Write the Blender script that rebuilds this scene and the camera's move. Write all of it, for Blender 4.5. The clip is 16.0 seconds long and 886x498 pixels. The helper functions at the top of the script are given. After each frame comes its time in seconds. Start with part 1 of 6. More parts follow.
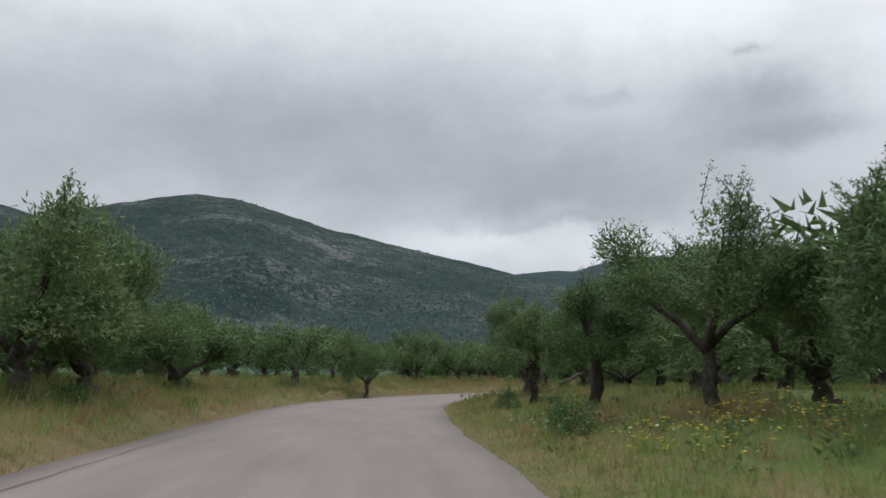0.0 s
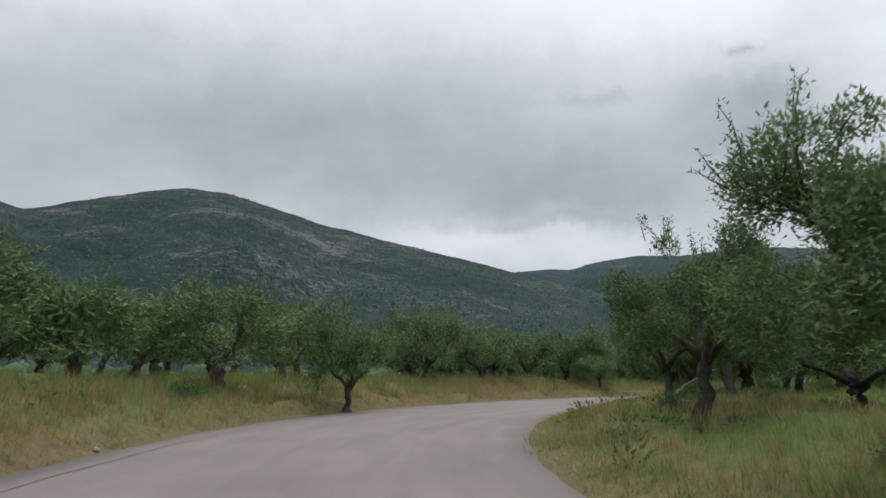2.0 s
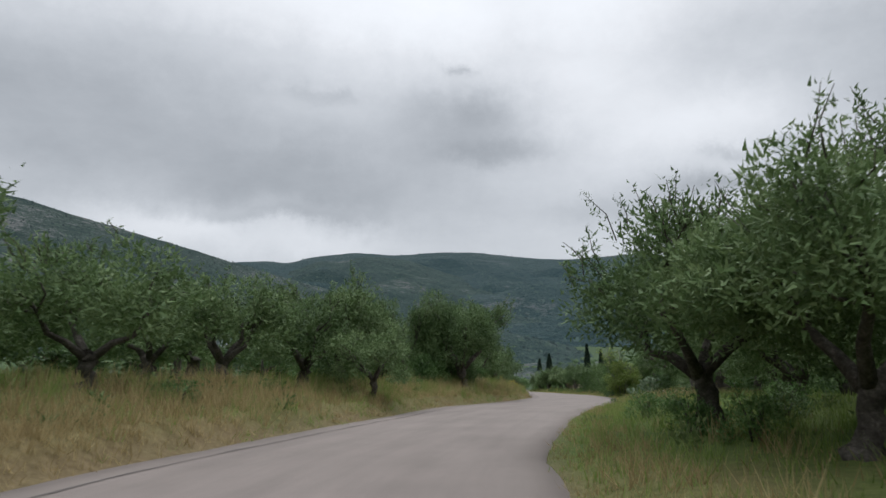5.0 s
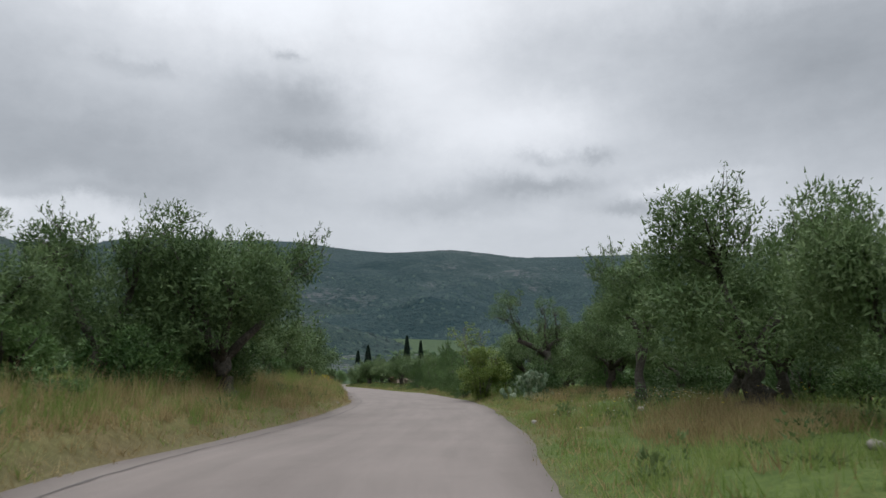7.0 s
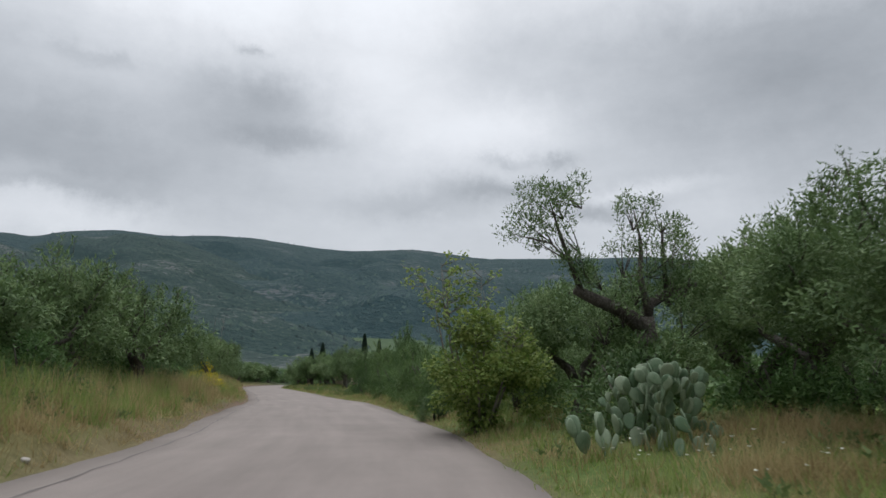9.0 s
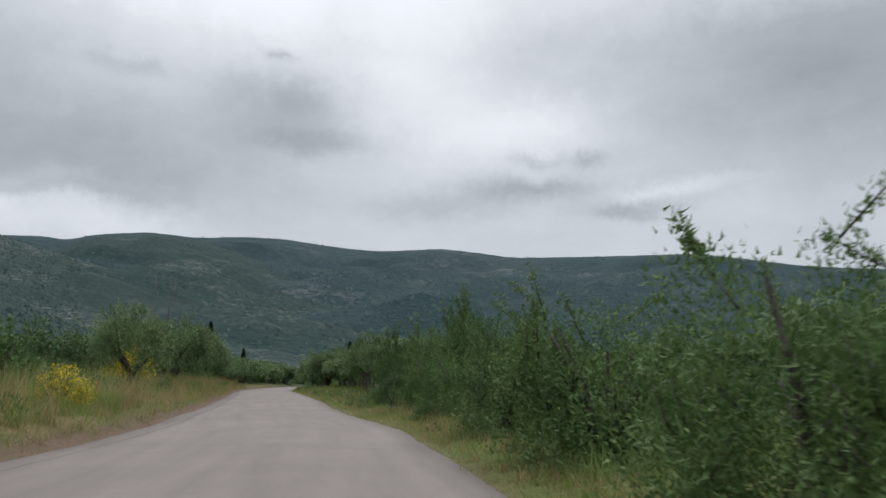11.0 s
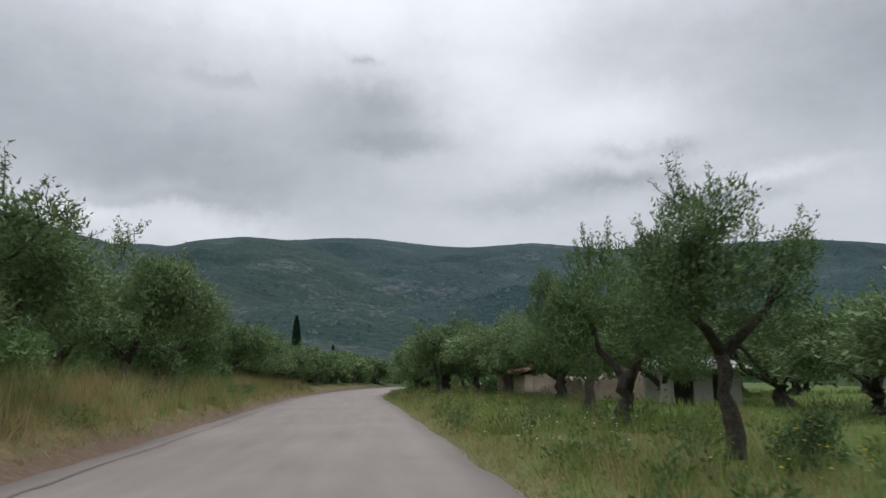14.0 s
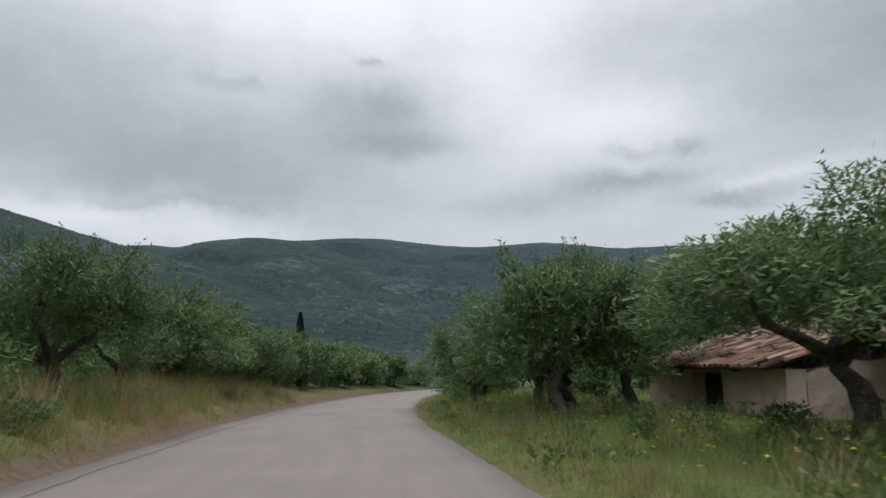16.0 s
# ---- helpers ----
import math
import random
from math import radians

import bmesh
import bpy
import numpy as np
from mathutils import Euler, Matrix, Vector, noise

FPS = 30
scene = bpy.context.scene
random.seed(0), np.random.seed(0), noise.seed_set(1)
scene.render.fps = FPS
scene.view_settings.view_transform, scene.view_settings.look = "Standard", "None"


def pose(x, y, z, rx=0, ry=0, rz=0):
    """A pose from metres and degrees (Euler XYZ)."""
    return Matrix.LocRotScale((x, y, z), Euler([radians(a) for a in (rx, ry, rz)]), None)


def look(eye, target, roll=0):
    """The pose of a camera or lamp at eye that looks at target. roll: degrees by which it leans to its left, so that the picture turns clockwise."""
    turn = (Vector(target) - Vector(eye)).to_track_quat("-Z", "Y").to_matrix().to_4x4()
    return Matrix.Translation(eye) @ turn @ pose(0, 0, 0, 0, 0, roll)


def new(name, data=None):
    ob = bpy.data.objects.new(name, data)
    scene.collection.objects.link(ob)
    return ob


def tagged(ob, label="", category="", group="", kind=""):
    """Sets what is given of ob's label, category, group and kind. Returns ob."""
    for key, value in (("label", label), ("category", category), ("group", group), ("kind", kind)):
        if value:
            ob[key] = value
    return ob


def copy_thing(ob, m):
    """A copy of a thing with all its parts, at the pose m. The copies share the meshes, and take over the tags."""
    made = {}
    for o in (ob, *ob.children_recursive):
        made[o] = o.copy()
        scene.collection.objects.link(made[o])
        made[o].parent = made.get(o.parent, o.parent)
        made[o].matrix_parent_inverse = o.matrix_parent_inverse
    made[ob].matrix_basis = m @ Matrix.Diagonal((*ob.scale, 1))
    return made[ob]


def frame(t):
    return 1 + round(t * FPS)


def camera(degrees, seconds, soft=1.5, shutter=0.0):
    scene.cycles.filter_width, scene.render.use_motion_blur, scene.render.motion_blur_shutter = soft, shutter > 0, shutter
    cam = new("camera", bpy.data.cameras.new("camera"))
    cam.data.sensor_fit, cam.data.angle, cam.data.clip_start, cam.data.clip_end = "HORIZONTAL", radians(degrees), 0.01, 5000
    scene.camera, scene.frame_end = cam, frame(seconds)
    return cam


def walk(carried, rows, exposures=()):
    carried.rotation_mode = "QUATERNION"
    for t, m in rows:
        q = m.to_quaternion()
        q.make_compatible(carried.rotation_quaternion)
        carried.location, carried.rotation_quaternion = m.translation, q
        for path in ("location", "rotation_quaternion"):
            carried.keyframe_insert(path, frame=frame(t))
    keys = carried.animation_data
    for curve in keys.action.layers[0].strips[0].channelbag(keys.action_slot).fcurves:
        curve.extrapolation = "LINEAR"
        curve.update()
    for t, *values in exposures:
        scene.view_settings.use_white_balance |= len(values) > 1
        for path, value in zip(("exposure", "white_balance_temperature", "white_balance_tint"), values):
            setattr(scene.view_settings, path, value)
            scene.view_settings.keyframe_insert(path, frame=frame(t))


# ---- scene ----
# Camera and its drive along the lane
cam = camera(64.2, 16.0, soft=1.5, shutter=0.12)
PATH = [
    (0.0, pose(-0.71, -6.82, 1.300, 100.20, 0.00, 0.00)),
    (0.5, pose(-1.31, -2.08, 1.300, 100.20, 0.00, -0.10)),
    (1.0, pose(-1.74, 2.60, 1.300, 100.20, 0.00, 0.00)),
    (1.5, pose(-2.08, 7.14, 1.300, 100.20, 0.00, 0.10)),
    (2.0, pose(-2.25, 11.81, 1.300, 100.10, -0.20, -0.50)),
    (2.5, pose(-2.34, 16.13, 1.300, 99.60, -0.80, -2.80)),
    (3.0, pose(-2.17, 20.50, 1.300, 99.50, -1.00, -6.10)),
    (3.5, pose(-1.74, 25.05, 1.299, 99.59, -0.80, -10.10)),
    (4.0, pose(-0.96, 29.58, 1.299, 99.69, -0.50, -14.50)),
    (4.5, pose(0.07, 33.95, 1.298, 99.78, -0.30, -18.90)),
    (7.0, pose(11.75, 56.21, 1.201, 99.20, -0.10, -37.90)),
    (7.5, pose(15.30, 60.86, 1.117, 99.18, -0.40, -39.60)),
    (8.0, pose(18.96, 65.47, 1.007, 99.14, -0.80, -40.60)),
    (8.5, pose(22.90, 70.18, 0.879, 99.14, -0.90, -40.90)),
    (9.0, pose(26.55, 74.77, 0.750, 99.31, -0.80, -41.10)),
    (9.5, pose(30.09, 79.35, 0.620, 99.29, -0.80, -41.10)),
    (10.0, pose(33.42, 83.99, 0.490, 99.39, -0.80, -41.10)),
    (12.5, pose(49.16, 110.74, -0.224, 98.88, 0.00, -33.00)),
    (13.0, pose(52.12, 116.79, -0.378, 98.88, 0.10, -32.20)),
    (13.5, pose(54.98, 122.79, -0.531, 98.98, 0.20, -31.70)),
    (14.0, pose(57.78, 128.70, -0.681, 99.08, 0.20, -31.40)),
    (14.5, pose(60.32, 134.20, -0.819, 99.08, 0.40, -31.30)),
    (15.0, pose(63.11, 140.19, -0.971, 99.18, 0.40, -31.10)),
    (15.5, pose(65.76, 146.04, -1.118, 99.18, 0.30, -30.90)),
    (16.0, pose(68.26, 151.75, -1.260, 99.18, 0.40, -30.70)),
]
walk(cam, PATH)

# ---- world: overcast sky with soft cloud banks ----
SUN_AZ, SUN_EL = -38.0, 48.0      # degrees; left of +y is positive


def node(tree, kind, **kw):
    n = tree.nodes.new(kind)
    for k, v in kw.items():
        if k == "op":
            n.operation = v
        elif k == "blend":
            n.blend_type = v
        elif k == "dtype":
            n.data_type = v
        else:
            n.inputs[k.replace("_", " ")].default_value = v
    return n


def math_node(tree, op, a, b=None, clamp=False):
    n = tree.nodes.new("ShaderNodeMath")
    n.operation, n.use_clamp = op, clamp
    for i, v in enumerate((a, b)):
        if v is None:
            continue
        if isinstance(v, (int, float)):
            n.inputs[i].default_value = v
        else:
            tree.links.new(v, n.inputs[i])
    return n.outputs[0]


# cloud patches: azimuth, elevation, half width, half height (degrees), lightness
CLOUDS = (
    (-26.5, 20.4, 5.4, 2.5, -0.25), (-28, 17.4, 5.0, 1.0, -0.16), (-46.5, 14.1, 5.0, 0.9, -0.22), (-54, 12.4, 3.2, 0.7, -0.20),
    (-50.3, 16.4, 1.6, 0.6, -0.20), (-46.3, 16.6, 1.5, 0.5, -0.16), (-38, 12.6, 7.0, 1.1, -0.12),
    (-13, 14.2, 13.0, 3.4, -0.20), (-68, 22.0, 14.0, 8.0, -0.26), (10, 18.5, 20.0, 5.0, -0.20), (-9, 11.6, 6.0, 0.5, -0.10),
    (-35, 24.0, 8.0, 8.0, 0.20), (-45, 19.0, 7.0, 3.0, 0.20), (-2, 10.6, 8.0, 1.5, 0.20), (-57, 13.9, 5.0, 0.6, 0.14),
    (-24.7, 24.2, 1.4, 0.45, -0.20), (25, 27.0, 18.0, 4.0, 0.12), (-62, 11.6, 9.0, 1.2, 0.05),
    (-12, 26.0, 12.0, 5.0, 0.10), (-14, 9.6, 6.0, 1.2, 0.13), (-20, 27.0, 9.0, 4.0, 0.14), (34, 15.0, 10.0, 6.0, -0.06), (-13, 21.5, 2.6, 0.5, -0.09),
)


def make_world():
    w = bpy.data.worlds.new("overcast_sky")
    scene.world = w
    w.use_nodes = True
    t = w.node_tree
    t.nodes.clear()
    L = t.links.new
    out = t.nodes.new("ShaderNodeOutputWorld")
    coord = t.nodes.new("ShaderNodeTexCoord")
    nrm = t.nodes.new("ShaderNodeVectorMath")
    nrm.operation = "NORMALIZE"
    L(coord.outputs["Generated"], nrm.inputs[0])
    # drift the directions a little so that the patches get ragged edges
    big = node(t, "ShaderNodeTexNoise", Scale=6.5, Detail=9.0, Roughness=0.68)
    L(nrm.outputs[0], big.inputs["Vector"])
    sub = t.nodes.new("ShaderNodeVectorMath")
    sub.operation = "SUBTRACT"
    L(big.outputs["Color"], sub.inputs[0])
    sub.inputs[1].default_value = (0.5, 0.5, 0.5)
    sc = t.nodes.new("ShaderNodeVectorMath")
    sc.operation = "MULTIPLY"
    L(sub.outputs[0], sc.inputs[0])
    sc.inputs[1].default_value = (0.15, 0.15, 0.10)
    add = t.nodes.new("ShaderNodeVectorMath")
    add.operation = "ADD"
    L(nrm.outputs[0], add.inputs[0])
    L(sc.outputs[0], add.inputs[1])
    sep = t.nodes.new("ShaderNodeSeparateXYZ")
    L(add.outputs[0], sep.inputs[0])
    negx = math_node(t, "MULTIPLY", sep.outputs[0], -1.0)
    az = math_node(t, "MULTIPLY", math_node(t, "ARCTAN2", negx, sep.outputs[1]), 57.29578)
    el = math_node(t, "MULTIPLY", math_node(t, "ARCSINE", sep.outputs[2]), 57.29578)
    total = None
    for a, e, wa, we, amp in CLOUDS:
        da = math_node(t, "DIVIDE", math_node(t, "SUBTRACT", az, float(a)), float(wa))
        de = math_node(t, "DIVIDE", math_node(t, "SUBTRACT", el, float(e)), float(we))
        r2 = math_node(t, "ADD", math_node(t, "MULTIPLY", da, da), math_node(t, "MULTIPLY", de, de))
        g = math_node(t, "MULTIPLY", math_node(t, "POWER", 2.718, math_node(t, "MULTIPLY", r2, -0.9)), amp)
        total = g if total is None else math_node(t, "ADD", total, g)
    # finer cloud texture, stretched level as seen from below
    mp = t.nodes.new("ShaderNodeMapping")
    mp.inputs["Scale"].default_value = (1.0, 1.0, 2.1)
    L(nrm.outputs[0], mp.inputs["Vector"])
    fine = node(t, "ShaderNodeTexNoise", Scale=4.2, Detail=10.0, Roughness=0.62)
    L(mp.outputs[0], fine.inputs["Vector"])
    fn = math_node(t, "MULTIPLY", math_node(t, "SUBTRACT", fine.outputs["Fac"], 0.5), 0.27)
    total = math_node(t, "ADD", total, fn)
    # an overcast sky is brighter towards the zenith
    zen = math_node(t, "MULTIPLY", math_node(t, "MAXIMUM", math_node(t, "SUBTRACT", sep.outputs[2], 0.42), 0.0), 2.7)
    light = math_node(t, "ADD", math_node(t, "ADD", total, SKY_BASE), zen)
    light = math_node(t, "MAXIMUM", light, 0.05)
    # grey-blue where thin and low, near white where bright
    ramp = t.nodes.new("ShaderNodeValToRGB")
    ramp.color_ramp.elements[0].position, ramp.color_ramp.elements[0].color = 0.30, (0.882, 0.960, 1.062, 1)
    ramp.color_ramp.elements[1].position, ramp.color_ramp.elements[1].color = 0.85, (0.944, 0.982, 1.046, 1)
    L(light, ramp.inputs[0])
    sky = t.nodes.new("ShaderNodeTexSky")
    sky.sky_type, sky.sun_disc = "NISHITA", False
    sky.sun_elevation, sky.sun_rotation = radians(SUN_EL), radians(-SUN_AZ)
    scale = t.nodes.new("ShaderNodeVectorMath")
    scale.operation = "SCALE"
    L(ramp.outputs[0], scale.inputs[0])
    L(light, scale.inputs["Scale"])
    clouds = node(t, "ShaderNodeBackground", Strength=1.0)
    L(scale.outputs[0], clouds.inputs["Color"])
    clear = node(t, "ShaderNodeBackground", Strength=0.06)
    L(sky.outputs[0], clear.inputs["Color"])
    mix = t.nodes.new("ShaderNodeMixShader")
    mix.inputs[0].default_value = 0.94
    L(clear.outputs[0], mix.inputs[1])
    L(clouds.outputs[0], mix.inputs[2])
    L(mix.outputs[0], out.inputs[0])


SKY_BASE = 0.66
make_world()

sun_data = bpy.data.lights.new("sun", "SUN")
sun_data.energy, sun_data.angle, sun_data.color = 0.9, radians(35), (1.0, 0.97, 0.92)
sun = new("sun", sun_data)
_a, _e = radians(SUN_AZ), radians(SUN_EL)
sun.matrix_world = look((0, 0, 60), (math.sin(_a) * math.cos(_e), -math.cos(_a) * math.cos(_e), 60 - math.sin(_e)))
tagged(sun, "soft sun behind the cloud cover", "sun", kind="structure")
scene.view_settings.exposure = 0.0


# ---- materials ----
def material(name, colors, scale=3.0, rough=0.9, fine=40.0, fine_mix=0.3, bump=0.3, bump_scale=None, island=0.0, obj_random=0.0, through_light=0.0, detail=5.0, metal=0.0, spec=0.25):
    """Two scales of variation between the colours, fine relief, and a shift per island or per object."""
    m = bpy.data.materials.new(name)
    m.use_nodes = True
    t = m.node_tree
    L = t.links.new
    bsdf = t.nodes["Principled BSDF"]
    bsdf.inputs["Roughness"].default_value = rough
    bsdf.inputs["Metallic"].default_value = metal
    bsdf.inputs["Specular IOR Level"].default_value = spec
    coord = t.nodes.new("ShaderNodeTexCoord")
    n1 = node(t, "ShaderNodeTexNoise", Scale=scale, Detail=detail, Roughness=0.6)
    n2 = node(t, "ShaderNodeTexNoise", Scale=fine, Detail=4.0, Roughness=0.7)
    L(coord.outputs["Object"], n1.inputs["Vector"])
    L(coord.outputs["Object"], n2.inputs["Vector"])
    fac = math_node(t, "ADD", math_node(t, "MULTIPLY", n1.outputs["Fac"], 1.0 - fine_mix), math_node(t, "MULTIPLY", n2.outputs["Fac"], fine_mix))
    if island:
        geo = t.nodes.new("ShaderNodeNewGeometry")
        fac = math_node(t, "ADD", fac, math_node(t, "MULTIPLY", math_node(t, "SUBTRACT", geo.outputs["Random Per Island"], 0.5), island))
    if obj_random:
        info = t.nodes.new("ShaderNodeObjectInfo")
        fac = math_node(t, "ADD", fac, math_node(t, "MULTIPLY", math_node(t, "SUBTRACT", info.outputs["Random"], 0.5), obj_random))
    ramp = t.nodes.new("ShaderNodeValToRGB")
    els = ramp.color_ramp.elements
    n = len(colors)
    for i, c in enumerate(colors):
        pos = 0.3 + 0.4 * i / max(1, n - 1)
        e = els[i] if i < 2 and i < n - 1 or (i == n - 1 and n == 2 and i < 2) else els.new(pos)
        e.position = pos
        e.color = (*c, 1)
    while len(els) > n:
        els.remove(els[len(els) - 1])
    for i, c in enumerate(colors):
        els[i].position = 0.3 + 0.4 * i / max(1, n - 1)
        els[i].color = (*c, 1)
    L(fac, ramp.inputs[0])
    L(ramp.outputs[0], bsdf.inputs["Base Color"])
    if bump:
        nb = node(t, "ShaderNodeTexNoise", Scale=bump_scale or fine, Detail=6.0, Roughness=0.65)
        L(coord.outputs["Object"], nb.inputs["Vector"])
        b = node(t, "ShaderNodeBump", Strength=bump, Distance=0.05)
        L(nb.outputs["Fac"], b.inputs["Height"])
        L(b.outputs[0], bsdf.inputs["Normal"])
    if through_light:
        tr = t.nodes.new("ShaderNodeBsdfTranslucent")
        L(ramp.outputs[0], tr.inputs["Color"])
        mx = t.nodes.new("ShaderNodeMixShader")
        mx.inputs[0].default_value = through_light
        L(bsdf.outputs[0], mx.inputs[1])
        L(tr.outputs[0], mx.inputs[2])
        L(mx.outputs[0], t.nodes["Material Output"].inputs[0])
    return m


OLIVE_LEAF = material("olive_leaf", ((0.054, 0.096, 0.036), (0.108, 0.170, 0.064), (0.195, 0.262, 0.120)), 1.3, 0.65, 5, 0.2, 0, island=0.16, obj_random=0.14, through_light=0.28, spec=0.22)
SHRUB_LEAF = material("shrub_leaf", ((0.046, 0.094, 0.030), (0.090, 0.164, 0.050), (0.160, 0.245, 0.088)), 1.1, 0.65, 5, 0.2, 0, island=0.18, obj_random=0.22, through_light=0.28, spec=0.22)
WEED_LEAF = material("weed_leaf", ((0.065, 0.100, 0.034), (0.110, 0.155, 0.056), (0.170, 0.215, 0.092)), 0.8, 0.7, 6, 0.25, 0, island=0.3, through_light=0.25, spec=0.15)
WILD_LEAF = material("wild_olive_leaf", ((0.042, 0.084, 0.027), (0.086, 0.148, 0.046), (0.155, 0.225, 0.080)), 1.6, 0.65, 5, 0.2, 0, island=0.18, obj_random=0.15, through_light=0.28, spec=0.22)
DARK_LEAF = material("dark_leaf", ((0.037, 0.074, 0.026), (0.070, 0.124, 0.042), (0.126, 0.190, 0.072)), 1.1, 0.6, 6, 0.25, 0, island=0.22, obj_random=0.15, through_light=0.25, spec=0.25)
FIG_LEAF = material("fig_leaf", ((0.096, 0.156, 0.034), (0.176, 0.246, 0.058), (0.275, 0.328, 0.100)), 1.2, 0.6, 8, 0.3, 0, island=0.4, through_light=0.45, spec=0.25)
CYPRESS_LEAF = material("cypress_leaf", ((0.012, 0.026, 0.016), (0.022, 0.042, 0.024)), 1.0, 0.7, 6, 0.3, 0, island=0.3, through_light=0.1)
BROOM_LEAF = material("broom_flower", ((0.16, 0.18, 0.02), (0.46, 0.38, 0.02), (0.66, 0.51, 0.02)), 1.5, 0.6, 8, 0.3, 0, island=0.5, through_light=0.25)
BARK = material("olive_bark", ((0.026, 0.022, 0.018), (0.075, 0.066, 0.056), (0.185, 0.168, 0.146)), 4.0, 0.95, 22, 0.55, 1.0, 14, obj_random=0.1)
PALE_BARK = material("grey_bark", ((0.11, 0.10, 0.085), (0.22, 0.20, 0.17)), 5.0, 0.95, 30, 0.4, 0.6, 20)
DRY_WOOD = material("dead_wood", ((0.075, 0.066, 0.056), (0.21, 0.19, 0.165)), 5.0, 0.95, 30, 0.4, 0.6, 20)
CACTUS_SKIN = material("cactus_skin", ((0.085, 0.140, 0.075), (0.140, 0.198, 0.118), (0.205, 0.255, 0.165)), 2.5, 0.6, 22, 0.35, 0.25, 30, obj_random=0.5, spec=0.35)
DRY_GRASS = material("dry_grass", ((0.185, 0.140, 0.066), (0.300, 0.236, 0.118), (0.41, 0.335, 0.180)), 0.35, 0.9, 3, 0.25, 0, island=0.35, through_light=0.45, spec=0.12)
GREEN_GRASS = material("green_grass", ((0.112, 0.176, 0.042), (0.178, 0.246, 0.066), (0.268, 0.312, 0.115)), 0.3, 0.9, 3, 0.25, 0, island=0.35, through_light=0.45, spec=0.12)
YELLOW_PETAL = material("yellow_petal", ((0.55, 0.40, 0.02), (0.75, 0.58, 0.04)), 3, 0.6, 10, 0.3, 0, island=0.3)
WHITE_PETAL = material("white_petal", ((0.55, 0.56, 0.48), (0.75, 0.75, 0.68)), 3, 0.6, 10, 0.3, 0, island=0.3)
STONE = material("field_stone", ((0.24, 0.22, 0.19), (0.38, 0.35, 0.31), (0.50, 0.47, 0.43)), 2.5, 0.9, 18, 0.4, 0.5, 14, obj_random=0.5)
PLASTER = material("old_plaster", ((0.33, 0.252, 0.205), (0.48, 0.38, 0.315), (0.61, 0.505, 0.425)), 1.3, 0.92, 9, 0.4, 0.5, 12)
ROOF_TILE = material("clay_tile", ((0.17, 0.085, 0.055), (0.29, 0.165, 0.115), (0.36, 0.27, 0.21)), 3, 0.85, 15, 0.4, 0.3, 20, obj_random=0.6)
PALE_METAL = material("galvanised_sheet", ((0.42, 0.43, 0.43), (0.56, 0.57, 0.57)), 1.5, 0.55, 12, 0.4, 0.1, 20, metal=0.2)
# roof timber; also the dark colour painted as shade inside openings
DARK_INSIDE = material("timber_and_inside_shade", ((0.02, 0.018, 0.016), (0.05, 0.042, 0.035)), 3, 0.9, 20, 0.4, 0.3, 20)
WHITE_WALL = material("white_wall", ((0.50, 0.47, 0.42), (0.66, 0.63, 0.58)), 0.8, 0.85, 6, 0.3, 0.1, 10)
TAR = material("tar_seam", ((0.085, 0.075, 0.069), (0.140, 0.124, 0.114)), 1.5, 0.8, 22, 0.4, 0.2, 30)
VALLEY_SCRUB = material("valley_scrub", ((0.030, 0.056, 0.026), (0.052, 0.088, 0.040), (0.085, 0.125, 0.060)), 0.5, 0.95, 3.0, 0.5, 1.0, 2.0, island=0.35)
# both hill bush tones have blue distance haze mixed into the base colour
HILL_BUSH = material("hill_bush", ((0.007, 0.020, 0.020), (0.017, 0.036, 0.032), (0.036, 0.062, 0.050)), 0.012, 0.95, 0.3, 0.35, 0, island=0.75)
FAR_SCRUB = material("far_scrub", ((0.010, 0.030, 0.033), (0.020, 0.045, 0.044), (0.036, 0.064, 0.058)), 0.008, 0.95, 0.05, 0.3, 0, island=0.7)


